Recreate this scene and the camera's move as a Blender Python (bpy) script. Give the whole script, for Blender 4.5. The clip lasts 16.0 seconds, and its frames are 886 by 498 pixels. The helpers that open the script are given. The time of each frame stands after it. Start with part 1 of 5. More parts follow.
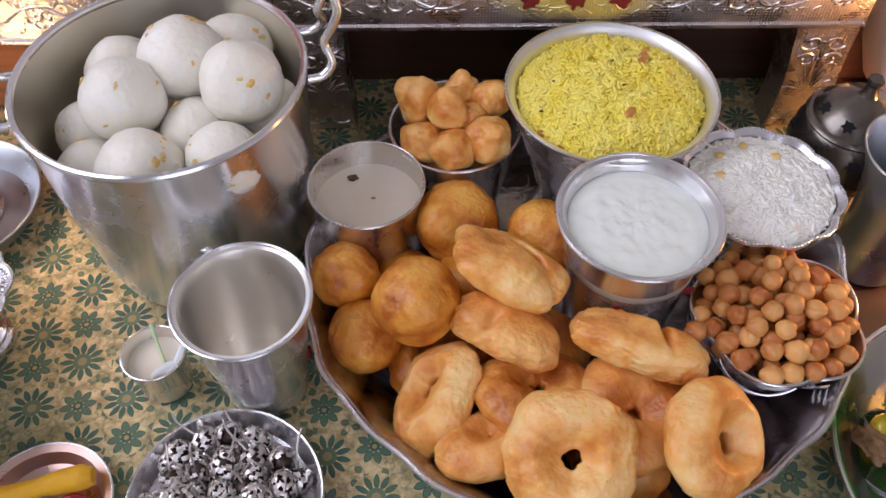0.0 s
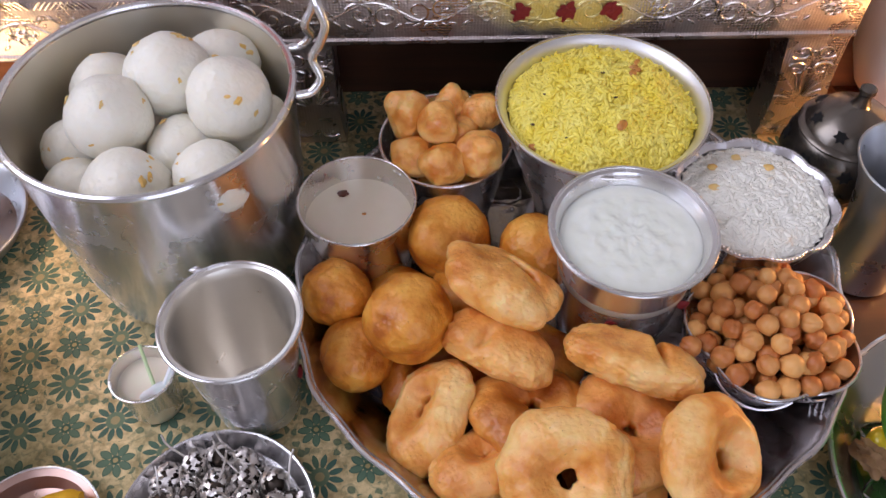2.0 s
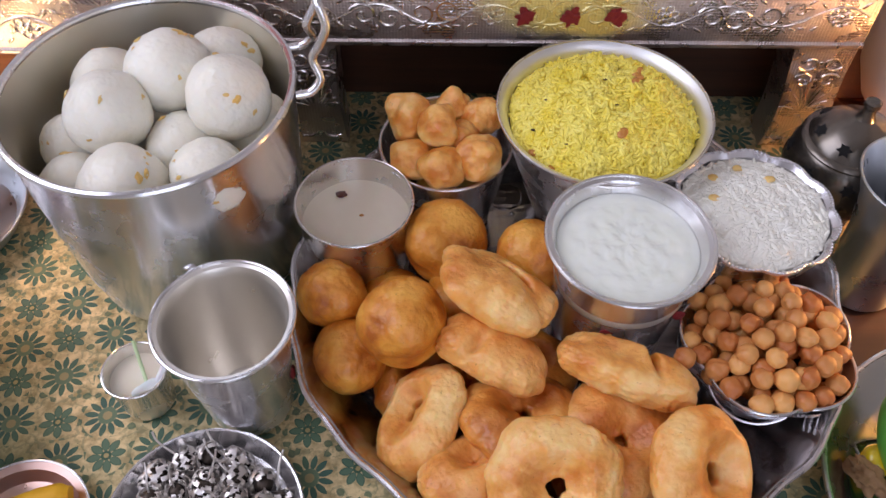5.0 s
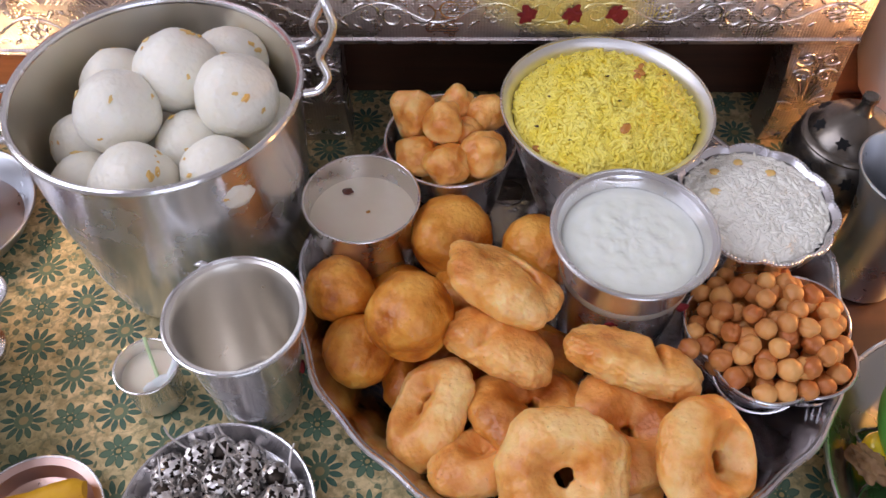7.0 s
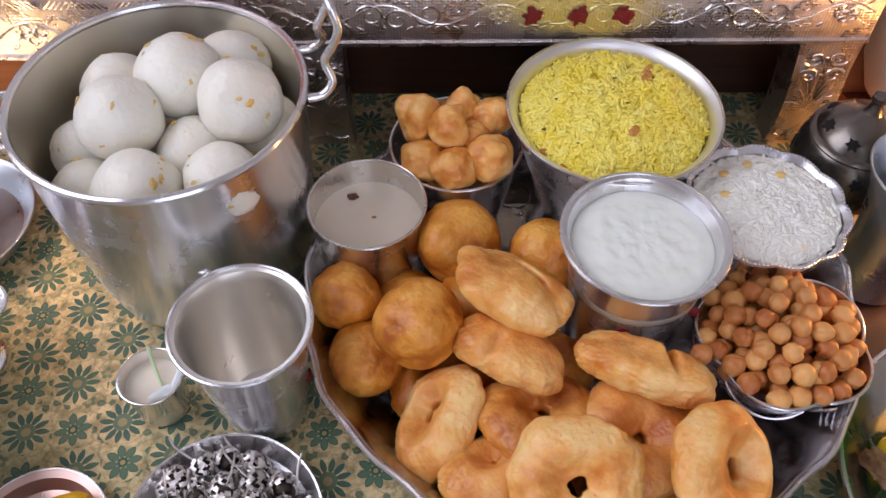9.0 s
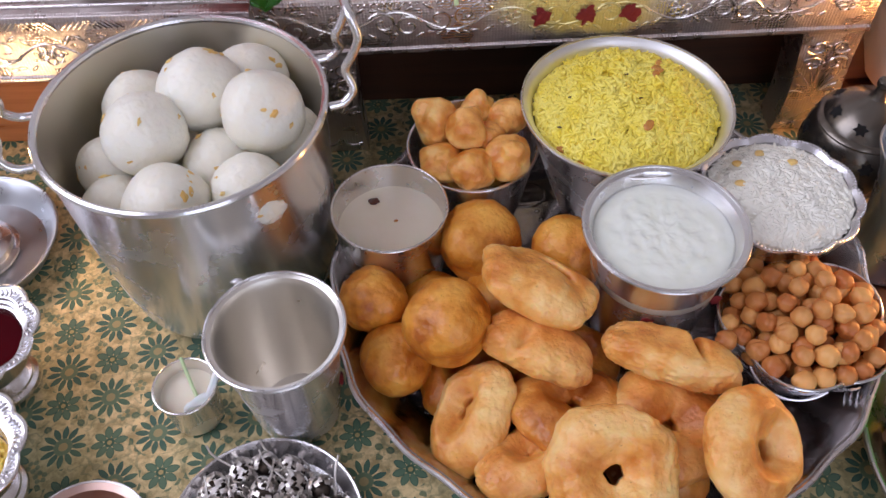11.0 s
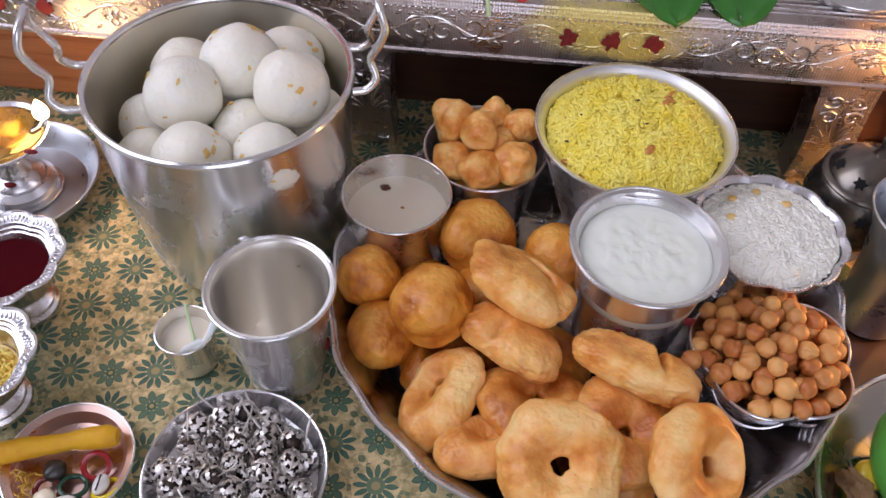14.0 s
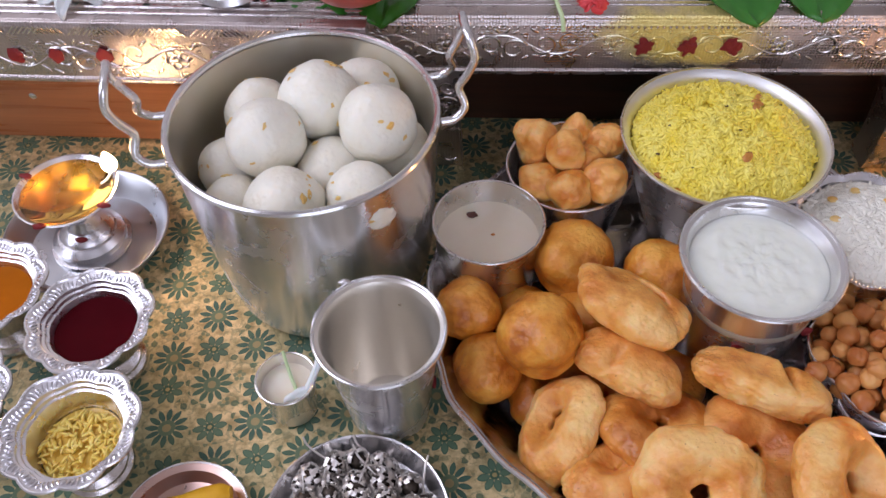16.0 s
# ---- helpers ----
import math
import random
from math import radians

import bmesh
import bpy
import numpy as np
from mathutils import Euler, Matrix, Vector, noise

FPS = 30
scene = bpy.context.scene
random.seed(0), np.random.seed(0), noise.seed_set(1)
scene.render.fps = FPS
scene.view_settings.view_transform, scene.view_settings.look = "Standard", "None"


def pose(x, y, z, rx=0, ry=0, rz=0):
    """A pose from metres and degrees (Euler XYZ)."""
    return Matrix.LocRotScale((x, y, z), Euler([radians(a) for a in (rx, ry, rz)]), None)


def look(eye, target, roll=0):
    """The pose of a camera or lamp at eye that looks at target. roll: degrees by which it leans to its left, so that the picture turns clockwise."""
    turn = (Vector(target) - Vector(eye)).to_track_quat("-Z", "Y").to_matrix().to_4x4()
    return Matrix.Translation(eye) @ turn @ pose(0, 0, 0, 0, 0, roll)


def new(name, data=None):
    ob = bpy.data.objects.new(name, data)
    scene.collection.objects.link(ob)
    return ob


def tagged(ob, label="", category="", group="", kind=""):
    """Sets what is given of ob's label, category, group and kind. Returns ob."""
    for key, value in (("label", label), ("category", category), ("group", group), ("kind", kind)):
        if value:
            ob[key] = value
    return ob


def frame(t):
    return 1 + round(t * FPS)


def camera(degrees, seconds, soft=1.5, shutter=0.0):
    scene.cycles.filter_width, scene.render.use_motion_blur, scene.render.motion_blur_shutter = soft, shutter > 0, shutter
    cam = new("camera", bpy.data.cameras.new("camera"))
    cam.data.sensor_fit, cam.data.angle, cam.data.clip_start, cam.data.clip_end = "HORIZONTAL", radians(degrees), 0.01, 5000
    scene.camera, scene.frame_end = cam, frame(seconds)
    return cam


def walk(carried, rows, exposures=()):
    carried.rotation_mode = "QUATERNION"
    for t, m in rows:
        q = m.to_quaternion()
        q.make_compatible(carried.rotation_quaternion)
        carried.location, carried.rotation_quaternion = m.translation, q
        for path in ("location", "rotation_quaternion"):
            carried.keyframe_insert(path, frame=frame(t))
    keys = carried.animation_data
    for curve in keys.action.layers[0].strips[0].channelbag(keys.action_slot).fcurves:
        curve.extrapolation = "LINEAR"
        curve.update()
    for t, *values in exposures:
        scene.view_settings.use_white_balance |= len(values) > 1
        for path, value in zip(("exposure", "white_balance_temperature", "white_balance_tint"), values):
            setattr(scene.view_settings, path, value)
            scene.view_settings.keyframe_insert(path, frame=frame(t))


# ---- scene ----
cam = camera(56.3, 16.0)
METRES, EYE, TILT, LEAN, TURN = 0.34, 0.445, -52.3, 0.2, 0.0
ROWS = [
    (0.0, 0.0, 0.0, 0.0, 0.0, 0.0, -0.0),
    (0.5, -0.0237, -0.0048, 0.0063, -0.05, -0.02, 1.04),
    (1.0, -0.0527, -0.0126, 0.0095, -0.24, 0.34, 2.2),
    (1.5, -0.0381, 0.001, 0.014, -0.31, 0.36, 1.96),
    (2.0, 0.002, 0.0145, 0.0191, -0.49, 0.33, 0.64),
    (2.5, 0.026, 0.0206, 0.0267, -0.11, 0.29, -0.92),
    (3.0, 0.0356, 0.0252, 0.0291, 0.26, 0.3, -1.59),
    (3.5, 0.0339, 0.0264, 0.0285, 0.3, 0.29, -1.61),
    (4.0, 0.0282, 0.0231, 0.0287, 0.23, 0.29, -1.22),
    (6.5, 0.0137, 0.0116, 0.018, -0.16, 0.27, -0.66),
    (7.0, 0.0041, 0.0005, 0.0193, -0.22, 0.25, -0.39),
    (7.5, -0.0124, 0.0078, 0.0206, -0.32, 0.28, -0.34),
    (8.0, -0.0143, 0.0143, 0.0252, -0.41, 0.28, -0.15),
    (10.5, -0.0263, 0.023, 0.0284, -0.83, 0.21, 1.13),
    (11.0, -0.0663, -0.0058, 0.0239, -0.88, 0.5, 2.54),
    (11.5, -0.1428, -0.0332, 0.0219, -1.68, 1.49, 4.99),
    (12.0, -0.1985, -0.0641, -0.0032, -4.0, 2.14, 6.72),
    (12.5, -0.1802, -0.0789, -0.0096, -3.94, 2.07, 2.44),
    (13.0, -0.1214, -0.0868, -0.0156, -1.22, 2.01, -2.42),
    (13.5, -0.0394, -0.0899, -0.0196, 1.01, 2.01, -4.87),
    (14.0, 0.0304, -0.0938, -0.0349, 2.33, 2.0, -5.66),
    (14.5, 0.0799, -0.1135, -0.0606, 3.61, 2.3, -6.46),
    (15.0, 0.0244, -0.1104, -0.045, 4.02, 2.11, -5.93),
    (15.5, -0.0914, -0.0896, -0.0041, 3.91, 1.97, -3.45),
    (16.0, -0.1506, -0.0636, 0.0126, 2.46, 1.85, -1.22),
]
walk(cam, [(t, pose(0, 0, EYE, TILT, LEAN, TURN) @ pose(METRES * x, METRES * y, METRES * z, 90 + pitch, roll, yaw)) for t, x, y, z, yaw, pitch, roll in ROWS])

# ---- world, daylight and lamp light ----
world = bpy.data.worlds.new("sky")
scene.world = world
world.use_nodes = True
wn = world.node_tree
sky = wn.nodes.new("ShaderNodeTexSky")
sky.sky_type, sky.sun_disc = "NISHITA", False
sky.sun_elevation, sky.sun_rotation = radians(38), radians(-70)
wn.links.new(sky.outputs[0], wn.nodes["Background"].inputs[0])
wn.nodes["Background"].inputs[1].default_value = 0.12


def lamp(name, kind, m, energy, colour, size=0.1, size_y=None):
    d = bpy.data.lights.new(name, kind)
    d.energy, d.color = energy, colour
    if kind == "AREA":
        d.shape, d.size, d.size_y = "RECTANGLE", size, size_y or size
    elif kind == "POINT":
        d.shadow_soft_size = size
    ob = new(name, d)
    ob.matrix_world = m
    return ob


# daylight that enters by the window in the left wall and by the doorway behind the camera
lamp("window_daylight", "AREA", look((-1.46, 0.15, 1.45), (0, 0.3, 0.1)), 23.5, (0.84, 0.845, 1.05), 1.4, 1.6)
lamp("doorway_daylight", "AREA", look((0.35, -1.46, 1.1), (0, 0.3, 0.2)), 14.5, (0.84, 0.845, 1.05), 1.15, 1.9)
# oil flames: one on the brass lamp, one on a lamp past the right edge
lamp("flame_light", "POINT", pose(-0.3085, 0.3885, 0.085), 0.13, (1.0, 0.60, 0.28), 0.005)
lamp("far_flame_light", "POINT", pose(0.405, 0.315, 0.095), 1.5, (1.0, 0.46, 0.14), 0.01)


# ---- materials ----
class Nodes:
    """A small helper round one material's node tree."""

    def __init__(self, name):
        self.mat = bpy.data.materials.new(name)
        self.mat.use_nodes = True
        self.t = self.mat.node_tree
        self.bsdf = self.t.nodes["Principled BSDF"]
        self.coord = self.t.nodes.new("ShaderNodeTexCoord")

    def add(self, kind, ins=(), **props):
        n = self.t.nodes.new(kind)
        for k, v in props.items():
            if k == "operation":
                n.operation = v
            elif k == "blend":
                n.blend_type = v
            elif k == "dim":
                n.voronoi_dimensions = v
            elif k == "feature":
                n.feature = v
        for i, v in enumerate(ins):
            self.put(n.inputs[i], v)
        return n

    def put(self, socket, v):
        if v is None:
            return
        if isinstance(v, bpy.types.NodeSocket):
            self.t.links.new(v, socket)
        else:
            socket.default_value = v

    def math(self, op, a, b=None, c=None):
        return self.add("ShaderNodeMath", (a, b, c), operation=op).outputs[0]

    def noise(self, scale, detail=3.0, rough=0.55, vec=None):
        n = self.add("ShaderNodeTexNoise")
        self.put(n.inputs["Vector"], vec or self.coord.outputs["Object"])
        n.inputs["Scale"].default_value = scale
        n.inputs["Detail"].default_value = detail
        n.inputs["Roughness"].default_value = rough
        return n.outputs["Fac"]

    def ramp(self, fac, stops):
        n = self.t.nodes.new("ShaderNodeValToRGB")
        el = n.color_ramp.elements
        while len(el) < len(stops):
            el.new(0.5)
        for e, (p, c) in zip(el, stops):
            e.position, e.color = p, (*c, 1)
        self.put(n.inputs[0], fac)
        return n.outputs[0]

    def mix(self, fac, a, b):
        n = self.t.nodes.new("ShaderNodeMix")
        n.data_type = "RGBA"
        self.put(n.inputs[0], fac)
        self.put(n.inputs[6], a if isinstance(a, bpy.types.NodeSocket) else (*a, 1))
        self.put(n.inputs[7], b if isinstance(b, bpy.types.NodeSocket) else (*b, 1))
        return n.outputs[2]

    def bump(self, height, strength=0.3, dist=0.001):
        n = self.t.nodes.new("ShaderNodeBump")
        n.inputs["Strength"].default_value = strength
        n.inputs["Distance"].default_value = dist
        self.put(n.inputs["Height"], height)
        if self.bsdf.inputs["Normal"].links:
            self.put(n.inputs["Normal"], self.bsdf.inputs["Normal"].links[0].from_socket)
        self.put(self.bsdf.inputs["Normal"], n.outputs[0])

    def set(self, **kw):
        names = dict(col="Base Color", metal="Metallic", rough="Roughness", sss="Subsurface Weight", coat="Coat Weight",
                     trans="Transmission Weight", ior="IOR", spec="Specular IOR Level", aniso="Anisotropic", sheen="Sheen Weight")
        for k, v in kw.items():
            if k == "col" and not isinstance(v, bpy.types.NodeSocket):
                v = (*v, 1)
            self.put(self.bsdf.inputs[names[k]], v)
        return self


def steel(name, col, lo, hi, scratch=0.25, turned=0.0):
    n = Nodes(name)
    smudge = n.noise(38, 4, 0.6)
    st = n.add("ShaderNodeMapping")
    n.put(st.inputs[0], n.coord.outputs["Object"])
    st.inputs["Scale"].default_value = (60, 60, 2200)
    fine = n.noise(1.0, 2, 0.5, st.outputs[0])
    n.set(metal=1.0, rough=n.add("ShaderNodeMapRange", (smudge, 0.3, 0.7, lo, hi)).outputs[0],
          col=n.mix(smudge, tuple(c * 0.9 for c in col), col))
    if turned:
        tan = n.add("ShaderNodeTangent")
        tan.direction_type, tan.axis = "RADIAL", "Z"
        n.put(n.bsdf.inputs["Tangent"], tan.outputs[0])
        n.set(aniso=turned)
        n.bsdf.inputs["Anisotropic Rotation"].default_value = 0.25
    n.bump(fine, scratch, 0.00005)
    n.bump(n.noise(26, 2), 0.10, 0.002)
    return n.mat


STEEL = steel("polished_steel", (0.88, 0.865, 0.87), 0.19, 0.31, 0.22, 0.88)
STEEL_SATIN = steel("satin_steel", (0.82, 0.785, 0.75), 0.20, 0.32, 0.25, 0.6)
PALE_STEEL = steel("pale_satin_steel", (0.93, 0.93, 0.93), 0.40, 0.55)
INNER = steel("brushed_inner_steel", (0.77, 0.725, 0.615), 0.33, 0.45, 0.25, 0.8)
WARM_INNER = steel("warm_inner_steel", (0.95, 0.905, 0.83), 0.27, 0.40, 0.25, 0.6)
ALU = steel("aluminium_grey", (0.66, 0.67, 0.69), 0.24, 0.38, 0.25, 0.6)
SILVER = steel("bright_silver", (0.82, 0.80, 0.82), 0.20, 0.36)
STAINED_STEEL = steel("vermilion_stained_steel", (0.78, 0.54, 0.46), 0.22, 0.38, 0.25, 0.5)


def embossed(name, col, rough, dots, depth, stain=None):
    n = Nodes(name)
    v = n.add("ShaderNodeTexVoronoi")
    n.put(v.inputs["Vector"], n.coord.outputs["Object"])
    v.inputs["Scale"].default_value, v.inputs["Randomness"].default_value = dots, 0.25
    wear = n.noise(45, 4)
    n.set(metal=1.0, col=n.mix(wear, tuple(c * 0.72 for c in col), col), rough=n.add("ShaderNodeMapRange", (wear, 0.3, 0.7, rough * 0.7, rough * 1.5)).outputs[0])
    if stain:
        sx = n.add("ShaderNodeSeparateXYZ", (n.coord.outputs["Object"],))
        dx = n.math("DIVIDE", n.math("SUBTRACT", sx.outputs[0], stain[0]), stain[2])
        dz = n.math("DIVIDE", n.math("SUBTRACT", sx.outputs[2], stain[1]), stain[3])
        rr = n.math("ADD", n.math("ADD", n.math("MULTIPLY", dx, dx), n.math("MULTIPLY", dz, dz)), n.math("MULTIPLY", n.math("SUBTRACT", n.noise(40, 4), 0.5), 1.4))
        f = n.ramp(rr, [(0.35, (0.75, 0.75, 0.75)), (1.0, (0, 0, 0))])
        n.put(n.bsdf.inputs["Base Color"], n.mix(f, n.bsdf.inputs["Base Color"].links[0].from_socket, (0.72, 0.58, 0.12)))
        n.put(n.bsdf.inputs["Metallic"], n.math("SUBTRACT", 1.0, n.math("MULTIPLY", f, 0.7)))
    n.bump(v.outputs["Distance"], depth, 0.0011)
    n.bump(n.noise(130, 3), 0.35, 0.001)
    return n.mat


FOIL = embossed("embossed_silver_foil", (0.66, 0.575, 0.55), 0.27, 480, 0.45)
FOIL_STAINED = embossed("turmeric_stained_foil", (0.64, 0.55, 0.52), 0.27, 480, 0.45, (0.089, 0.124, 0.060, 0.030))
RELIEF_STAINED = embossed("turmeric_stained_relief", (0.86, 0.80, 0.75), 0.2, 900, 0.15, (0.089, 0.124, 0.060, 0.030))
FOIL_SMOOTH = embossed("silver_foil_relief", (0.82, 0.77, 0.75), 0.2, 900, 0.12)
TRAYMAT = embossed("tray_silver", (0.47, 0.44, 0.43), 0.17, 160, 0.12)
PLATEMAT = steel("worn_plate_steel", (0.38, 0.375, 0.35), 0.18, 0.30)
FILIGREE = steel("filigree_silver", (0.82, 0.765, 0.72), 0.34, 0.52)


# dark metal that puts the depth of the buds' openings into colour
GAP_DARK = steel("gap_dark_metal", (0.10, 0.08, 0.066), 0.4, 0.6)


def food(name, lo, hi, scale, rough, sss, bump, radius=0.004, tint=(1.0, 0.6, 0.35), flecks=None, coat=0.0, fine=900, spread=0.5, blister=0.0):
    n = Nodes(name)
    info = n.add("ShaderNodeObjectInfo")
    big = n.noise(scale, 5, 0.6)
    fac = n.math("ADD", n.math("MULTIPLY", n.math("SUBTRACT", big, 0.5), 3.2 if blister else 2.2), n.math("ADD", n.math("MULTIPLY", n.math("SUBTRACT", info.outputs["Random"], 0.5), spread), 0.5))
    col = n.mix(n.math("MINIMUM", n.math("MAXIMUM", fac, 0.0), 1.0), lo, hi)
    if flecks:
        f = n.ramp(n.noise(flecks[0], 2, 0.5), [(flecks[1], (0, 0, 0)), (flecks[1] + 0.04, (1, 1, 1))])
        col = n.mix(f, col, flecks[2])
    n.set(col=col, rough=rough, sss=sss, coat=coat)
    n.bsdf.inputs["Subsurface Radius"].default_value = tint
    n.bsdf.inputs["Subsurface Scale"].default_value = radius
    n.bump(n.noise(170, 4, 0.6), bump, 0.0016)
    n.bump(n.noise(fine, 3, 0.6), bump * 0.35, 0.0005)
    if blister:
        v = n.add("ShaderNodeTexVoronoi", feature="SMOOTH_F1")
        n.put(v.inputs["Vector"], n.coord.outputs["Object"])
        v.inputs["Scale"].default_value = 330
        n.bump(v.outputs["Distance"], blister, 0.0012)
        n.put(n.bsdf.inputs["Roughness"], n.add("ShaderNodeMapRange", (n.noise(140, 3), 0.3, 0.7, rough - 0.08, rough + 0.15)).outputs[0])
    return n.mat


def fried(name, deep, mid, pale, sss=0.22):
    """Golden batter: browned patches, pale puffed skin, fine pores and oily gloss."""
    n = Nodes(name)
    info = n.add("ShaderNodeObjectInfo")
    patch = n.noise(34, 3, 0.5)
    mottle = n.noise(120, 4, 0.6)
    f = n.math("ADD", n.math("MULTIPLY", n.math("SUBTRACT", patch, 0.5), 2.5), n.math("MULTIPLY", n.math("SUBTRACT", mottle, 0.5), 0.9))
    f = n.math("ADD", f, n.math("ADD", n.math("MULTIPLY", n.math("SUBTRACT", info.outputs["Random"], 0.5), 0.25), 0.55))
    col = n.ramp(f, [(0.08, deep), (0.52, mid), (0.98, pale)])
    pore = n.ramp(n.noise(460, 2, 0.5), [(0.70, (0, 0, 0)), (0.76, (1, 1, 1))])
    col = n.mix(n.math("MULTIPLY", pore, 0.5), col, tuple(c * 0.6 for c in deep))
    n.set(col=col, rough=n.add("ShaderNodeMapRange", (mottle, 0.3, 0.7, 0.30, 0.50)).outputs[0], sss=sss, coat=0.12)
    n.bsdf.inputs["Coat Roughness"].default_value = 0.22
    n.bsdf.inputs["Subsurface Radius"].default_value = (1.0, 0.45, 0.16)
    n.bsdf.inputs["Subsurface Scale"].default_value = 0.006
    v = n.add("ShaderNodeTexVoronoi", feature="SMOOTH_F1")
    n.put(v.inputs["Vector"], n.coord.outputs["Object"])
    v.inputs["Scale"].default_value = 420
    n.bump(v.outputs["Distance"], 0.45, 0.0010)
    n.bump(n.noise(800, 3, 0.6), 0.45, 0.0006)
    n.bump(n.noise(240, 4, 0.65), 0.32, 0.0010)
    return n.mat


FRIED = fried("fried_batter", (0.48, 0.14, 0.018), (0.71, 0.29, 0.055), (0.85, 0.46, 0.12))
FRIED_PALE = fried("pale_fried_batter", (0.66, 0.225, 0.032), (0.86, 0.42, 0.105), (0.96, 0.62, 0.245), 0.4)
FRIED_TAN = fried("tan_fried_batter", (0.61, 0.20, 0.032), (0.81, 0.355, 0.082), (0.92, 0.51, 0.165), 0.4)
FRIED_DEEP = fried("deep_fried_batter", (0.42, 0.11, 0.009), (0.70, 0.265, 0.030), (0.85, 0.42, 0.075), 0.2)
BALLMAT = food("steamed_rice_dough", (0.86, 0.81, 0.685), (0.90, 0.865, 0.755), 60, 0.40, 0.8, 0.34, radius=0.008, tint=(1.0, 0.92, 0.80), fine=620)
DAL = food("yellow_lentil", (0.80, 0.47, 0.12), (0.86, 0.62, 0.27), 200, 0.5, 0.3, 0.2)
YELRICE = food("lemon_rice_grain", (0.93, 0.75, 0.075), (0.97, 0.87, 0.25), 70, 0.38, 0.0, 0.1, radius=0.001)
HALDIRICE = food("turmeric_rice_grain", (0.86, 0.52, 0.03), (0.96, 0.76, 0.22), 160, 0.3, 0.2, 0.15, radius=0.002)
WHITERICE = food("white_rice_grain", (0.89, 0.855, 0.74), (0.95, 0.925, 0.835), 70, 0.36, 0.0, 0.1, radius=0.001)
NUTMAT = food("roasted_lentil", (0.42, 0.15, 0.03), (0.66, 0.30, 0.06), 200, 0.4, 0.1, 0.2)
SEEDMAT = food("dark_seed", (0.05, 0.025, 0.012), (0.09, 0.05, 0.02), 200, 0.5, 0.0, 0.2)
PEAMAT = food("boiled_chickpea", (0.48, 0.15, 0.035), (0.78, 0.40, 0.125), 26, 0.46, 0.15, 0.25, spread=1.0)
CURD = food("set_curd", (0.84, 0.865, 0.745), (0.90, 0.915, 0.815), 70, 0.24, 0.6, 0.12, radius=0.006, tint=(1.0, 0.95, 0.85), coat=0.25, fine=350)
KHEER = food("milk_pudding", (0.84, 0.73, 0.56), (0.90, 0.80, 0.65), 35, 0.22, 0.3, 0.06, radius=0.004, coat=0.3, fine=120)
TURMERIC = food("turmeric_root", (0.72, 0.35, 0.008), (0.82, 0.47, 0.015), 90, 0.6, 0.1, 0.35, flecks=(200, 0.74, (0.30, 0.10, 0.03)))
GINGER = food("ginger_brown", (0.16, 0.075, 0.03), (0.33, 0.19, 0.08), 90, 0.7, 0.05, 0.6)


def plain(name, col, rough=0.5, metal=0.0, var=0.2, scale=60, bump=0.1, **kw):
    n = Nodes(name)
    f = n.noise(scale, 4)
    n.set(col=n.mix(f, tuple(c * (1 - var) for c in col), tuple(min(1, c * (1 + var)) for c in col)), rough=rough, metal=metal, **kw)
    n.bump(n.noise(scale * 8, 3), bump, 0.0006)
    return n.mat


KUMKUM = plain("vermilion_liquid", (0.055, 0.0003, 0.003), 0.5, bump=0.08, spec=0.04)
RAISIN = plain("dark_raisin", (0.10, 0.028, 0.014), 0.4)
KUMDAB = plain("vermilion_paste", (0.19, 0.008, 0.010), 0.7, bump=0.6)
HALDI = plain("turmeric_paste", (0.42, 0.11, 0.001), 0.35, bump=0.1, spec=0.08)
WATER = plain("oily_water", (0.80, 0.52, 0.09), 0.12, var=0.1, coat=0.6, bump=0.01)
BRONZE = plain("dark_bronze", (0.19, 0.165, 0.14), 0.26, 0.9, 0.35, 50, 0.15)
# black that paints the shade inside the burner's holes
HOLE = plain("hole_shade_black", (0.006, 0.005, 0.005), 0.9)
LEAFMAT = plain("betel_leaf_green", (0.035, 0.17, 0.02), 0.28, var=0.35, scale=70, sss=0.05)
STALK = plain("pale_green_stalk", (0.55, 0.68, 0.36), 0.4)
APPLE = plain("apple_skin", (0.50, 0.11, 0.085), 0.3, var=0.5, scale=50)
REDPLASTIC = plain("red_lacquer", (0.55, 0.012, 0.012), 0.22)
GREENGLASS = plain("green_bangle_glass", (0.008, 0.06, 0.03), 0.08, coat=0.5)
REDGLASS = plain("red_bangle_glass", (0.32, 0.012, 0.02), 0.1, coat=0.5)
MAROON = plain("maroon_bangle_glass", (0.16, 0.01, 0.012), 0.1, coat=0.5)
YELGLASS = plain("yellow_bangle_glass", (0.75, 0.55, 0.02), 0.12, coat=0.5)
SHELL = plain("white_shell", (0.80, 0.78, 0.72), 0.2, coat=0.4)
BLACKSEED = plain("black_bead", (0.035, 0.028, 0.024), 0.3)
STRAW = plain("dry_saffron_thread", (0.62, 0.36, 0.05), 0.6)
PETALRED = plain("red_petal", (0.72, 0.05, 0.06), 0.5, sss=0.1)
PETALWHITE = plain("white_petal", (0.82, 0.82, 0.80), 0.5, sss=0.2)
MANGO = plain("green_fruit_skin", (0.11, 0.40, 0.06), 0.34, var=0.55, scale=14, bump=0.2)
COPPER = plain("copper", (0.80, 0.42, 0.24), 0.25, 1.0, 0.15, 40, 0.1)
WHITEMETAL = plain("frosted_white_metal", (0.78, 0.78, 0.80), 0.45, 0.0, 0.06, 20, 0.05)
WICK = plain("burnt_wick", (0.05, 0.04, 0.03), 0.9)
PLASTER = plain("cream_plaster", (0.62, 0.585, 0.555), 0.85, var=0.05, scale=3)
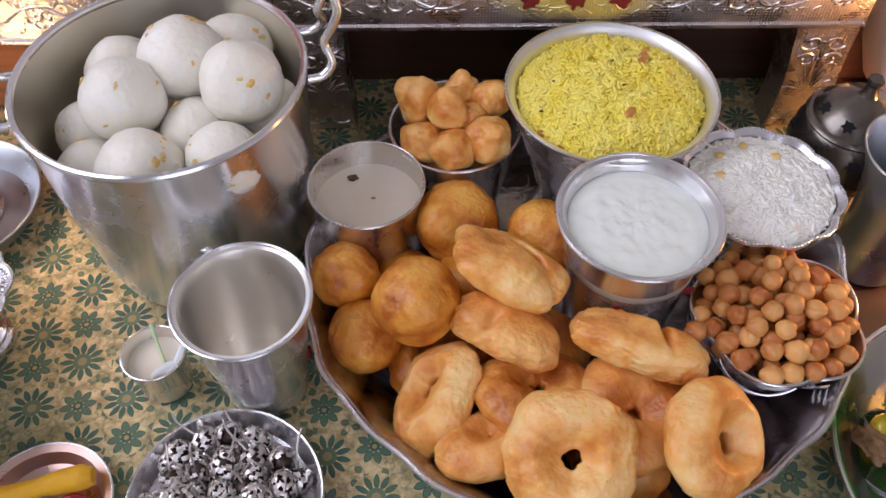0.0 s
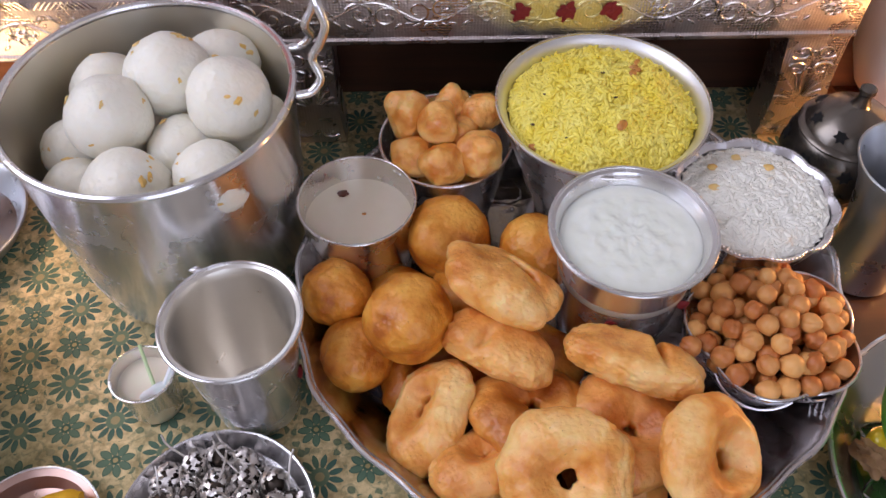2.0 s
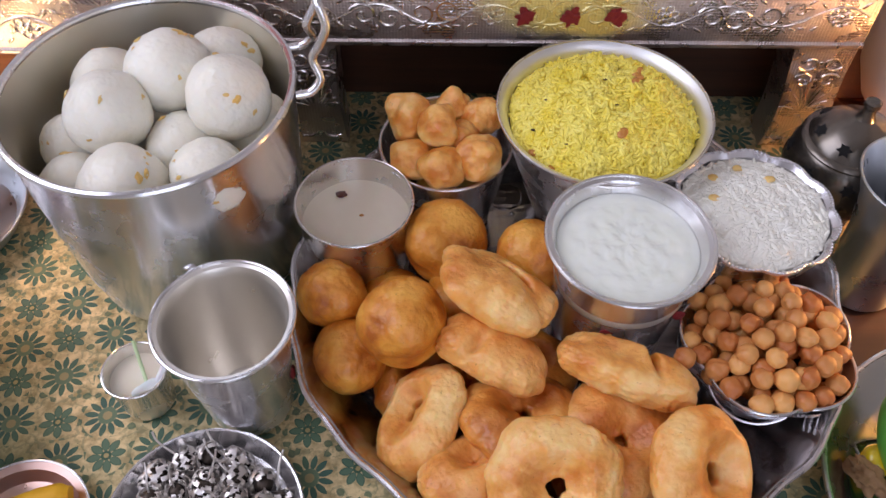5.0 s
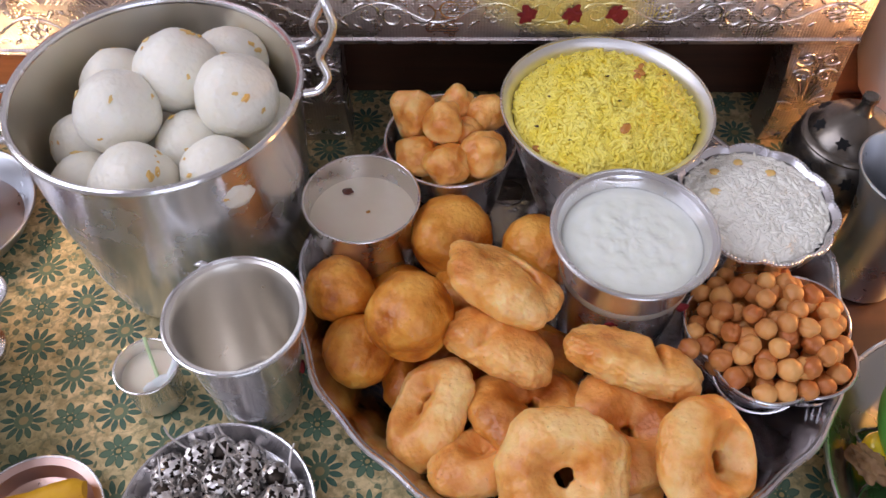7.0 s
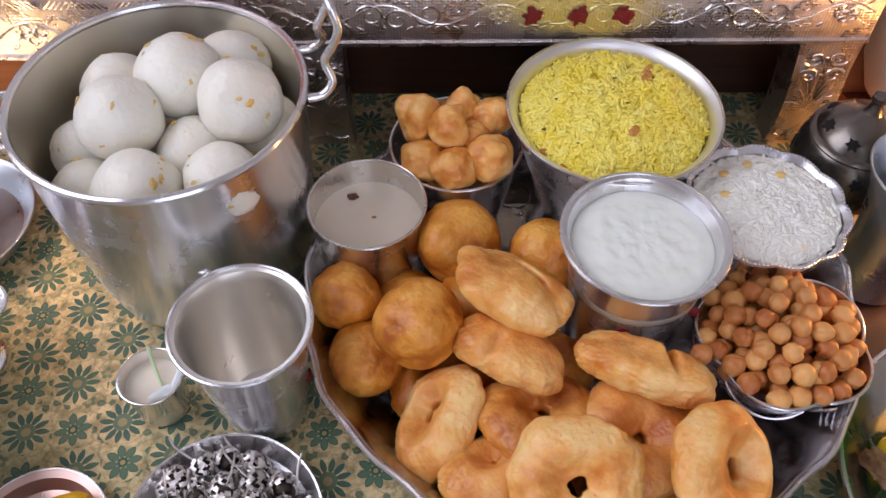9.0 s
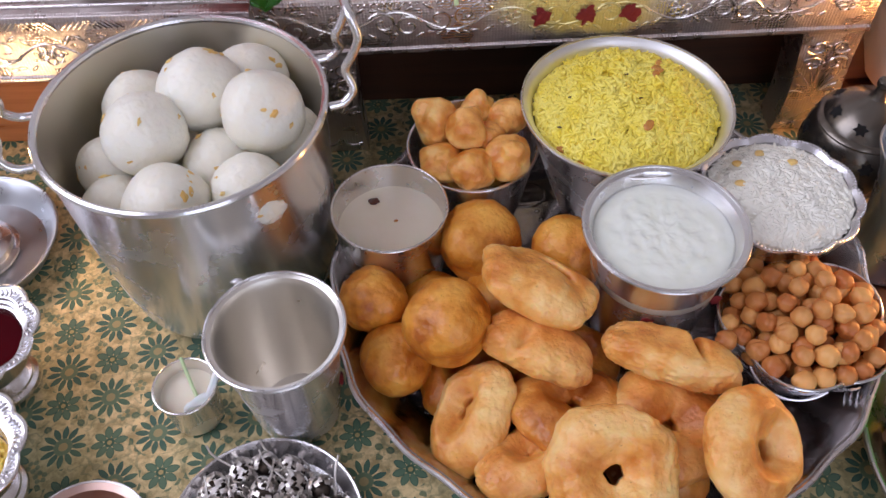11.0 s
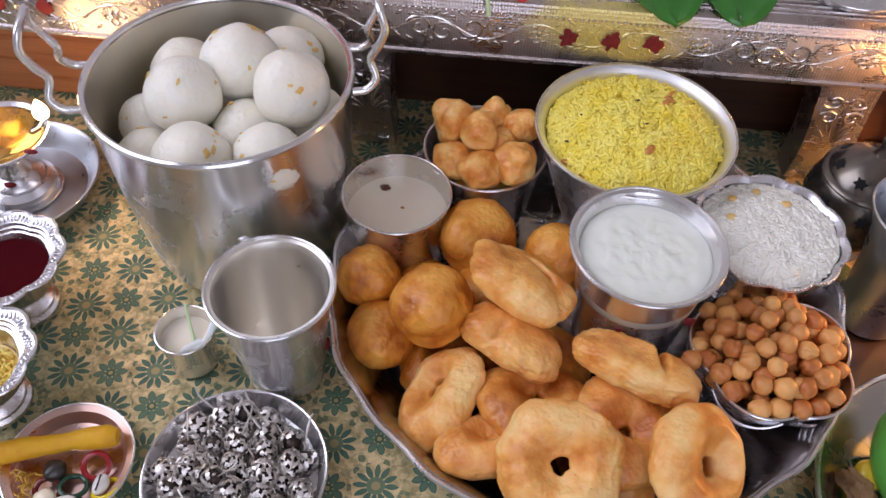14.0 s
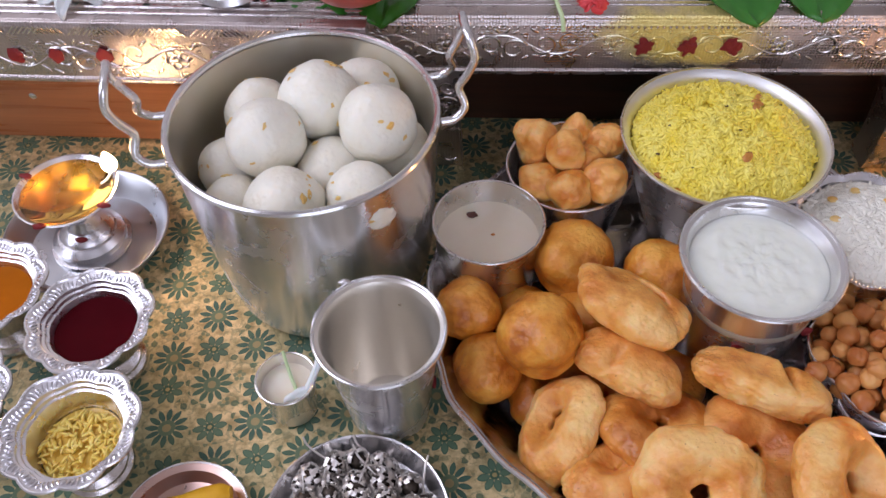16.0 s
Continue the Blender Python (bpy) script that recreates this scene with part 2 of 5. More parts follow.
CEIL = plain("white_ceiling", (0.82, 0.80, 0.79), 0.9, var=0.03, scale=3)
STONE = plain("grey_floor_stone", (0.40, 0.375, 0.35), 0.4, var=0.2, scale=6)
ENAMELRED, ENAMELGREEN, ENAMELBLUE, ENAMELGOLD = (plain(n, c, 0.15, coat=0.5, var=0.1) for n, c in (
    ("red_enamel", (0.36, 0.01, 0.03)), ("green_enamel", (0.01, 0.13, 0.06)), ("blue_enamel", (0.01, 0.05, 0.12)), ("gold_enamel", (0.75, 0.42, 0.05))))


def glow(name, col, strength):
    n = Nodes(name)
    n.set(col=(0.9, 0.6, 0.3))
    n.bsdf.inputs["Emission Color"].default_value = (*col, 1)
    n.bsdf.inputs["Emission Strength"].default_value = strength
    return n.mat


FLAME = glow("flame", (1.0, 0.74, 0.40), 30)


def oil():
    n = Nodes("lamp_oil")
    n.set(col=(1.0, 0.58, 0.10), rough=0.02, trans=1.0, ior=1.47)
    n.bump(n.noise(60, 2), 0.03, 0.001)
    return n.mat


OIL = oil()


def wood(name, lo, hi, rough):
    n = Nodes(name)
    mp = n.add("ShaderNodeMapping")
    n.put(mp.inputs[0], n.coord.outputs["Object"])
    mp.inputs["Scale"].default_value = (2.2, 30, 46)
    g = n.noise(2.0, 6, 0.62, mp.outputs[0])
    n.set(col=n.ramp(g, [(0.3, lo), (0.7, hi)]), rough=n.add("ShaderNodeMapRange", (g, 0.3, 0.7, rough, rough * 1.4)).outputs[0], coat=0.15)
    n.bump(g, 0.15, 0.0006)
    return n.mat


WOOD = wood("varnished_wood", (0.27, 0.088, 0.034), (0.46, 0.18, 0.072), 0.24)
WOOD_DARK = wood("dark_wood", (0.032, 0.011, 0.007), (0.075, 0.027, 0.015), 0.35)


def brocade():
    """Gold brocade with printed green daisies, buds, leaves and small scrolls."""
    n = Nodes("green_gold_brocade")
    pos = n.coord.outputs["Object"]

    def fit(turn, cell, offset):
        mp = n.add("ShaderNodeMapping")
        n.put(mp.inputs[0], pos)
        mp.inputs["Location"].default_value = offset
        mp.inputs["Rotation"].default_value = (0, 0, turn)
        mp.inputs["Scale"].default_value = (1 / cell, 1 / cell, 0)
        return mp.outputs[0]

    def flowers(vec, rand, petals, radius, inner, wide, cap=1.0, early=0.85):
        v = n.add("ShaderNodeTexVoronoi", dim="2D")
        n.put(v.inputs["Vector"], vec)
        v.inputs["Scale"].default_value, v.inputs["Randomness"].default_value = 1.0, rand
        d = n.add("ShaderNodeVectorMath", (vec, v.outputs["Position"]), operation="SUBTRACT")
        sx = n.add("ShaderNodeSeparateXYZ", (d.outputs[0],))
        ang = n.math("ARCTAN2", sx.outputs[1], sx.outputs[0])
        r = v.outputs["Distance"]
        sepc = n.add("ShaderNodeSeparateColor", (v.outputs["Color"],))
        turn = n.math("ADD", n.math("MULTIPLY", ang, petals / (2 * math.pi)), n.math("ADD", sepc.outputs[0], 20.0))
        u = n.math("MULTIPLY", n.math("ABSOLUTE", n.math("SUBTRACT", n.math("FRACT", turn), 0.5)), 2.0)
        # a petal swells soon after the disc and closes to a point
        q = n.math("DIVIDE", n.math("SUBTRACT", n.math("DIVIDE", r, radius), inner), 1 - inner)
        q = n.math("MINIMUM", n.math("MAXIMUM", q, 0.0), 1.0)
        swell = n.math("POWER", n.math("SINE", n.math("MULTIPLY", n.math("POWER", q, early), math.pi)), 0.75)
        edge = n.math("SUBTRACT", n.math("MULTIPLY", swell, wide), u)
        keep = n.math("LESS_THAN", sepc.outputs[1], cap)
        petal = n.math("MULTIPLY", n.math("GREATER_THAN", edge, 0.0), keep)
        core = n.math("MULTIPLY", n.math("GREATER_THAN", edge, 0.24), keep)
        disc = n.math("MULTIPLY", n.math("LESS_THAN", r, inner * radius * 1.12), keep)
        eye = n.math("MULTIPLY", n.math("LESS_THAN", r, inner * radius * 0.55), keep)
        return petal, core, disc, eye, r

    grid_a, grid_b = fit(0.62, 0.0400, (0.31, 0.10, 0)), fit(0.62, 0.0400, (0.81, 0.60, 0))
    big, bigcore, disc, eye, rbig = flowers(grid_a, 0.16, 12, 0.345, 0.36, 0.80, 1.0, 0.62)
    small, smallcore, sdisc, seye, rsmall = flowers(grid_b, 0.16, 8, 0.275, 0.24, 1.0, 1.0, 0.6)
    tiny, tcore, tdisc, _, _ = flowers(fit(0.2, 0.0135, (1.7, 0.3, 0)), 0.9, 2, 0.46, 0.06, 0.42, 0.75)
    bud, bcore, bdisc, _, _ = flowers(fit(0.9, 0.0180, (4.1, 2.3, 0)), 0.9, 5, 0.24, 0.25, 0.95, 0.55)
    free = n.math("MULTIPLY", n.math("GREATER_THAN", rbig, 0.36), n.math("GREATER_THAN", rsmall, 0.29))
    tiny, tcore, bud, bdisc = (n.math("MULTIPLY", x, free) for x in (tiny, tcore, bud, bdisc))
    # scroll lines between the flowers
    w = n.add("ShaderNodeTexNoise")
    n.put(w.inputs["Vector"], pos)
    w.inputs["Scale"].default_value, w.inputs["Detail"].default_value = 85, 1.0
    line = n.math("LESS_THAN", n.math("ABSOLUTE", n.math("SUBTRACT", w.outputs["Fac"], 0.5)), 0.026)
    line = n.math("MULTIPLY", line, free)
    fleck = n.math("MULTIPLY", n.ramp(n.noise(300, 2, 0.5), [(0.55, (0, 0, 0)), (0.60, (1, 1, 1))]), free)
    weave = n.noise(1400, 2, 0.6)
    patch = n.noise(9, 3, 0.5)
    gold = n.mix(n.ramp(n.noise(120, 4, 0.65), [(0.38, (0, 0, 0)), (0.62, (1, 1, 1))]), (0.44, 0.32, 0.145), (0.84, 0.66, 0.35))
    gold = n.mix(n.math("MULTIPLY", n.ramp(patch, [(0.42, (0, 0, 0)), (0.62, (1, 1, 1))]), 0.45), gold, (0.22, 0.28, 0.15))
    green = n.mix(n.ramp(n.noise(30, 2), [(0.4, (0, 0, 0)), (0.6, (1, 1, 1))]), n.mix(n.noise(160, 3), (0.016, 0.068, 0.052), (0.042, 0.125, 0.095)), n.mix(n.noise(160, 3), (0.045, 0.105, 0.055), (0.095, 0.175, 0.10)))
    pale = n.mix(0.45, green, (0.16, 0.24, 0.14))
    col = n.mix(n.math("MULTIPLY", fleck, 0.35), gold, (0.17, 0.17, 0.07))
    col = n.mix(n.math("MULTIPLY", line, 0.32), col, green)
    col = n.mix(n.math("MULTIPLY", tiny, 0.8), col, green)
    col = n.mix(n.math("MULTIPLY", tcore, 0.5), col, (0.22, 0.25, 0.12))
    col = n.mix(n.math("MULTIPLY", bud, 0.7), col, pale)
    col = n.mix(bdisc, col, (0.50, 0.36, 0.15))
    col = n.mix(small, col, green)
    col = n.mix(smallcore, col, pale)
    col = n.mix(sdisc, col, (0.06, 0.12, 0.07))
    col = n.mix(seye, col, (0.46, 0.35, 0.15))
    col = n.mix(big, col, green)
    col = n.mix(n.math("MULTIPLY", bigcore, 0.25), col, pale)
    col = n.mix(disc, col, (0.15, 0.21, 0.12))
    col = n.mix(eye, col, (0.38, 0.30, 0.14))
    ink = n.math("MAXIMUM", big, small)
    n.set(col=col, rough=n.math("ADD", 0.42, n.math("MULTIPLY", weave, 0.2)), metal=n.math("MULTIPLY", n.math("SUBTRACT", 1.0, ink), 0.35), sheen=0.15)
    n.bump(weave, 0.5, 0.0005)
    n.bump(ink, 0.2, 0.0004)
    n.bump(n.noise(14, 2), 0.5, 0.006)
    return n.mat


BROCADE = brocade()


# ---- builders ----
def thing(name, label, category, at=(0, 0, 0), group="", kind="", turn=0.0):
    ob = new(name)
    ob.empty_display_size = 0.01
    ob.location, ob.rotation_euler = at, (0, 0, radians(turn))
    return tagged(ob, label, category, group, kind)


def finish(bm, sharp=38):
    bmesh.ops.recalc_face_normals(bm, faces=bm.faces)
    for f in bm.faces:
        f.smooth = True
    for e in bm.edges:
        if len(e.link_faces) == 2 and e.calc_face_angle(0) > radians(sharp):
            e.smooth = False


def mesh_of(name, bm, material, sharp=38):
    finish(bm, sharp)
    me = bpy.data.meshes.new(name)
    bm.to_mesh(me)
    bm.free()
    me.materials.append(material)
    return me


def part(name, bm, material, parent=None, label="", sharp=38):
    ob = new(name, mesh_of(name, bm, material, sharp))
    ob.parent = parent
    return tagged(ob, label) if label else ob


def lathe(profile, n=72, warp=None, bm=None):
    """Turns (radius, height) pairs round z. warp(angle, r, z) -> r, z."""
    bm = bm or bmesh.new()
    rings = []
    for r, z in profile:
        if r < 1e-6:
            rings.append([bm.verts.new((0, 0, z))])
            continue
        ring = []
        for i in range(n):
            a = 2 * math.pi * i / n
            rr, zz = warp(a, r, z) if warp else (r, z)
            ring.append(bm.verts.new((rr * math.cos(a), rr * math.sin(a), zz)))
        rings.append(ring)
    for p, q in zip(rings, rings[1:]):
        for i in range(n):
            j = (i + 1) % n
            if len(p) == 1 and len(q) > 1:
                bm.faces.new((p[0], q[i], q[j]))
            elif len(q) == 1 and len(p) > 1:
                bm.faces.new((p[i], q[0], p[j]))
            elif len(p) > 1:
                bm.faces.new((p[i], q[i], q[j], p[j]))
    return bm


def tube(points, radius, sides=10, closed=False, bm=None, taper=None):
    bm = bm or bmesh.new()
    pts = [Vector(p) for p in points]
    n, rings, up = len(pts), [], None
    for i, p in enumerate(pts):
        a = pts[(i - 1) % n] if closed or i else p
        b = pts[(i + 1) % n] if closed or i < n - 1 else p
        d = (b - a).normalized()
        if up is None:
            up = d.orthogonal().normalized()
        up = (up - d * up.dot(d)).normalized()
        side = d.cross(up)
        r = radius * (taper(i / (n - 1)) if taper else 1)
        rings.append([bm.verts.new(p + r * (math.cos(2 * math.pi * k / sides) * up + math.sin(2 * math.pi * k / sides) * side)) for k in range(sides)])
    for i in range(n if closed else n - 1):
        p, q = rings[i], rings[(i + 1) % n]
        off = 0
        if closed and i == n - 1:
            off = min(range(sides), key=lambda k: (p[0].co - q[k].co).length)
        for k in range(sides):
            bm.faces.new((p[k], p[(k + 1) % sides], q[(k + 1 + off) % sides], q[(k + off) % sides]))
    if not closed:
        bm.faces.new(rings[0])
        bm.faces.new(rings[-1][::-1])
    return bm


def spline(points, per=8):
    """A smooth line through the points."""
    p = [Vector(q) for q in points]
    p = [2 * p[0] - p[1]] + p + [2 * p[-1] - p[-2]]
    out = []
    for i in range(1, len(p) - 2):
        for k in range(per):
            t = k / per
            out.append(0.5 * ((2 * p[i]) + (p[i + 1] - p[i - 1]) * t + (2 * p[i - 1] - 5 * p[i] + 4 * p[i + 1] - p[i + 2]) * t * t
                              + (3 * p[i] - p[i - 1] - 3 * p[i + 1] + p[i + 2]) * t ** 3))
    return out + [p[-2]]


def box(x0, x1, y0, y1, z0, z1, bevel=0.0, bm=None):
    bm = bm or bmesh.new()
    m = Matrix.Translation(((x0 + x1) / 2, (y0 + y1) / 2, (z0 + z1) / 2)) @ Matrix.Diagonal((x1 - x0, y1 - y0, z1 - z0, 1))
    made = bmesh.ops.create_cube(bm, size=1, matrix=m)["verts"]
    if bevel:
        es = list({e for v in made for e in v.link_edges})
        bmesh.ops.bevel(bm, geom=es, offset=bevel, segments=2, affect="EDGES")
    return bm


def prism(outline, x0, x1, bm=None):
    """An outline of (y, z) drawn out along x."""
    bm = bm or bmesh.new()
    a = [bm.verts.new((x0, y, z)) for y, z in outline]
    b = [bm.verts.new((x1, y, z)) for y, z in outline]
    n = len(a)
    for i in range(n):
        bm.faces.new((a[i], a[(i + 1) % n], b[(i + 1) % n], b[i]))
    bm.faces.new(a[::-1])
    bm.faces.new(b)
    return bm


def blob(radius, seed, rough=0.08, freq=1.6, squash=(1, 1, 1), sub=4, tip=0.0, mid=0.15):
    """A lumpy ball; tip draws it out to a small nipple."""
    bm = bmesh.new()
    bmesh.ops.create_icosphere(bm, subdivisions=sub, radius=1)
    off = Vector((seed * 3.7 + 0.31, seed * 1.3 + 0.17, seed * 2.1 + 0.43))
    for v in bm.verts:
        d = v.co.normalized()
        k = 1 + rough * noise.noise(d * freq * 0.7 + off) * 1.6 + rough * mid * noise.noise(d * freq * 2.3 + off)
        k += tip * max(0, d.z - 0.8) ** 1.5 * 6
        v.co = Vector((d.x * squash[0], d.y * squash[1], d.z * squash[2])) * radius * k
    return bm


def grainy(bm, seed, deep, scale=1.0):
    """Roughens a mesh with small grains."""
    off = Vector((seed * 1.9 + 0.37, seed * 0.7 + 0.21, 0.13))
    for v in bm.verts:
        k = 0.55 * noise.noise(v.co * 420 * scale + off) + 0.45 * noise.noise(v.co * 930 * scale + off)
        v.co += v.co.normalized() * k * deep
    return bm


def crust(p, off, rim):
    """Height of the batter's skin: smooth swells, with crags gathered where rim is near 1."""
    k = 0.0016 * noise.noise(p * 58 + off) + 0.0004 * noise.noise(p * 150 + off)
    where = max(0.0, noise.noise(p * 45 + off + Vector((9, 0, 0))) + 0.2) * 1.6
    crag = abs(noise.noise(p * 170 + off)) * 0.0015 + noise.noise(p * 430 + off) * 0.0014 + noise.noise(p * 850 + off) * 0.0009
    return k + 0.62 * crag * min(1.2, (0.22 + 0.9 * rim) * (0.30 + where))


def cake(lx, ly, thick, seed, taper=0.0, bend=0.0, dents=(), crag=1.0):
    """A hand-shaped fried cake with no hole; dents: (x, y, long, short, turn, depth) pressed into its face."""
    bm = bmesh.new()
    bmesh.ops.create_icosphere(bm, subdivisions=6, radius=1)
    off = Vector((seed * 5.1 + 0.3, seed * 2.3 + 0.7, seed * 1.7 + 0.2))
    for v in bm.verts:
        d = v.co.normalized()
        side = Vector((d.x, d.y, 0))
        s = 1 + 0.13 * noise.noise(side * 1.4 + off) + 0.08 * noise.noise(side * 3.0 + off)
        s *= (d.x ** 4 + d.y ** 4 + 1.1 * d.x * d.x * d.y * d.y + 1e-9) ** -0.25 * max(side.length, 1e-4) * 0.98
        x, y = lx * d.x * s, ly * d.y * s * (1 - taper * d.x) + bend * d.x * d.x
        z = thick / 2 * math.copysign(abs(d.z) ** 0.85, d.z) * (1 + 0.25 * noise.noise(side * 1.3 + off + Vector((0, 0, 5))))
        if d.z > -0.3:
            for cx, cy, long, short, turn, deep in dents:
                ca, sa = math.cos(radians(turn)), math.sin(radians(turn))
                u, w = (x - cx) * ca + (y - cy) * sa, (y - cy) * ca - (x - cx) * sa
                z -= deep * math.exp(-(u / long) ** 2 - (w / short) ** 2) * min(1, (d.z + 0.3) * 2)
        p = Vector((x, y, z))
        v.co = p + d * crust(p, off, crag * side.length ** 4)
    return bm


def ring_cake(outer, hole, thick, seed, oval=1.0, crag=1.0, dent=(0.0, 0.0), slit=0.0):
    """A hand-shaped fried ring: broad faces that dip to a small hole; dent: how far the hole sits off the middle."""
    bm = bmesh.new()
    nu, ns = 170, 34
    off = Vector((seed * 5.1 + 0.3, seed * 2.3 + 0.7, seed * 1.7 + 0.2))
    steps = [1 - (1 - k / ns) ** 1.8 for k in range(ns + 1)]
    rows = []
    for i in range(nu):
        a = 2 * math.pi * i / nu
        ca, sa = math.cos(a), math.sin(a)
        way = Vector((ca, sa, 0))
        grow = 1 + 0.09 * noise.noise(way * 1.2 + off) + 0.06 * noise.noise(way * 3.1 + off)
        fat = 1 + 0.28 * noise.noise(way * 1.1 + off + Vector((0, 0, 3)))
        hol = hole * (1 + 0.35 * noise.noise(way * 1.3 + off + Vector((0, 0, 7)))) * (1 + slit * ca * ca)
        row = []
        for side in (1, -1):
            for q in (steps if side > 0 else steps[-2::-1]):
                r = hol + (outer * grow - hol) * q
                t = min(1.0, q / 0.55)
                dip = 0.30 + 0.70 * t * t * (3 - 2 * t)
                z = side * thick / 2 * fat * max(0.0, 1 - q ** 2.2) ** 0.55 * dip
                back = 1 - r / (outer * grow)
                p = Vector((r * ca * oval + dent[0] * back, r * sa + dent[1] * back, z))
                nrm = Vector((ca * q * q, sa * q * q, side * (1.02 - q * q))).normalized()
                row.append(bm.verts.new(p + nrm * crust(p, off, crag * q ** 4) * min(1.0, q * 4 + 0.3)))
        rows.append(row)
    m = len(rows[0])
    for i in range(nu):
        a, b = rows[i], rows[(i + 1) % nu]
        for j in range(m):
            bm.faces.new((a[j], b[j], b[(j + 1) % m], a[(j + 1) % m]))
    return bm


def laid(at, normal, along):
    """A pose whose z is the normal and whose x runs along the given way."""
    z = Vector(normal).normalized()
    x = Vector(along)
    x = (x - z * x.dot(z)).normalized()
    m = Matrix((x, z.cross(x), z)).transposed().to_4x4()
    return Matrix.Translation(at) @ m


def facing(at, normal, spin=0):
    m = Vector(normal).to_track_quat("Z", "Y").to_matrix().to_4x4()
    return Matrix.Translation(at) @ m @ pose(0, 0, 0, 0, 0, spin)


def solid(name, bm, material, m, label, category, group="", sharp=60):
    """A thing of one mesh."""
    ob = new(name, mesh_of(name, bm, material, sharp))
    ob.matrix_world = m
    return tagged(ob, label, category, group)


def grains(count, place, length, width, material, name, parent, rnd, label="", flat=0.35):
    """Many small grains as one mesh. place(rnd) gives a point and the surface's normal."""
    us, vs = 6, 5
    base, faces = [], []
    for j in range(vs):
        t = math.pi * (j + 0.5) / vs
        for i in range(us):
            a = 2 * math.pi * i / us
            base.append((-math.cos(t) * length / 2, math.sin(t) * math.cos(a) * width / 2, math.sin(t) * math.sin(a) * width / 2))
    for j in range(vs - 1):
        for i in range(us):
            faces.append((j * us + i, j * us + (i + 1) % us, (j + 1) * us + (i + 1) % us, (j + 1) * us + i))
    base = np.array(base)
    verts, allf = [], []
    for c in range(count):
        p, nrm = place(rnd)
        q = Vector(nrm).to_track_quat("Z", "Y").to_matrix() @ Euler((rnd.uniform(-1, 1) * 3, rnd.gauss(0, flat), rnd.uniform(0, 6.3))).to_matrix()
        s = rnd.uniform(0.75, 1.15)
        verts.append((base * s) @ np.array(q).T + np.array(p))
        k = c * len(base)
        allf += [tuple(i + k for i in f) for f in faces] + [tuple(k + i for i in range(us))[::-1], tuple(k + (vs - 1) * us + i for i in range(us))]
    me = bpy.data.meshes.new(name)
    me.from_pydata(np.concatenate(verts).tolist(), [], allf)
    me.polygons.foreach_set("use_smooth", [True] * len(me.polygons))
    me.materials.append(material)
    ob = new(name, me)
    ob.parent = parent
    return tagged(ob, label, kind="stuff") if label else tagged(ob, kind="stuff")


# ---- the room ----
def room():
    x0, x1, y0, y1, z0, z1, th = -1.5, 1.5, -1.5, 1.1, -0.05, 2.5, 0.12
    wl = new("wall_left", None)
    bm = box(x0 - th, x0, y0, -0.55, z0, z1)
    for b in ((x0 - th, x0, 0.85, y1, z0, z1), (x0 - th, x0, -0.55, 0.85, z0, 0.6), (x0 - th, x0, -0.55, 0.85, 2.3, z1)):
        box(*b, bm=bm)
    bpy.data.objects.remove(wl)
    tagged(part("wall_left", bm, PLASTER), kind="structure", label="cream plastered wall with a window opening", category="wall")
    bm = box(x0 - th, -0.25, y0 - th, y0, z0, z1)
    box(0.95, x1 + th, y0 - th, y0, z0, z1, bm=bm)
    box(-0.25, 0.95, y0 - th, y0, 2.05, z1, bm=bm)
    tagged(part("wall_front", bm, PLASTER), kind="structure", label="cream plastered wall with a doorway", category="wall")
    tagged(part("wall_right", box(x1, x1 + th, y0, y1, z0, z1), PLASTER), kind="structure", label="cream plastered wall", category="wall")
    tagged(part("wall_back", box(x0 - th, x1 + th, y1, y1 + th, z0, z1), PLASTER), kind="structure", label="cream plastered wall", category="wall")
    tagged(part("ceiling", box(x0 - th, x1 + th, y0 - th, y1 + th, z1, z1 + th), CEIL), kind="structure", label="white painted ceiling", category="ceiling")
    tagged(part("floor", box(x0 - th, x1 + th, y0 - th, y1 + th, z0 - 0.1, z0), STONE), kind="structure", label="grey polished stone floor", category="floor")


room()

# the low platform board and the brocade on it
board = thing("platform_board", "dark varnished wooden board under the brocade cloth", "board")
part("board", box(-0.8, 0.62, -0.30, 0.86, -0.05, -0.004, 0.003), WOOD_DARK, board)

cloth = bmesh.new()
NX, NY = 120, 100
grid = []
for iy in range(NY + 1):
    row = []
    for ix in range(NX + 1):
        v = iy / NY
        y = -0.28 + v * 0.90
        right = 0.232 + max(0, y - 0.16) * 0.17 + max(0, y - 0.36) * 1.2 + 0.002 * math.sin(y * 60)
        x = -0.70 + (right + 0.70) * ix / NX
        z = -0.0006 + 0.0011 * noise.noise(Vector((x * 22, y * 22, 0))) + 0.0006 * noise.noise(Vector((x * 60, y * 60, 4)))
        z += 0.006 * max(0, y - 0.46) * 10 * max(0, noise.noise(Vector((x * 30, y * 9, 8)))) * (1 if x < -0.1 else 0)
        row.append(cloth.verts.new((x, y, min(z, 0.010))))
    grid.append(row)
for a, b in zip(grid, grid[1:]):
    for i in range(NX):
        cloth.faces.new((a[i], a[i + 1], b[i + 1], b[i]))
ext = bmesh.ops.extrude_face_region(cloth, geom=list(cloth.faces))
bmesh.ops.translate(cloth, verts=[g for g in ext["geom"] if isinstance(g, bmesh.types.BMVert)], vec=(0, 0, -0.0022))
solid("tablecloth", cloth, BROCADE, Matrix(), "green and gold floral brocade cloth spread over the board", "cloth")


# ---- the silver-clad stools ----
def disc(bm, x, z, r, y, n=10):
    bmesh.ops.create_uvsphere(bm, u_segments=n, v_segments=6, radius=r, matrix=Matrix.Translation((x, y, z)) @ Matrix.Diagonal((1, 0.45, 1, 1)))


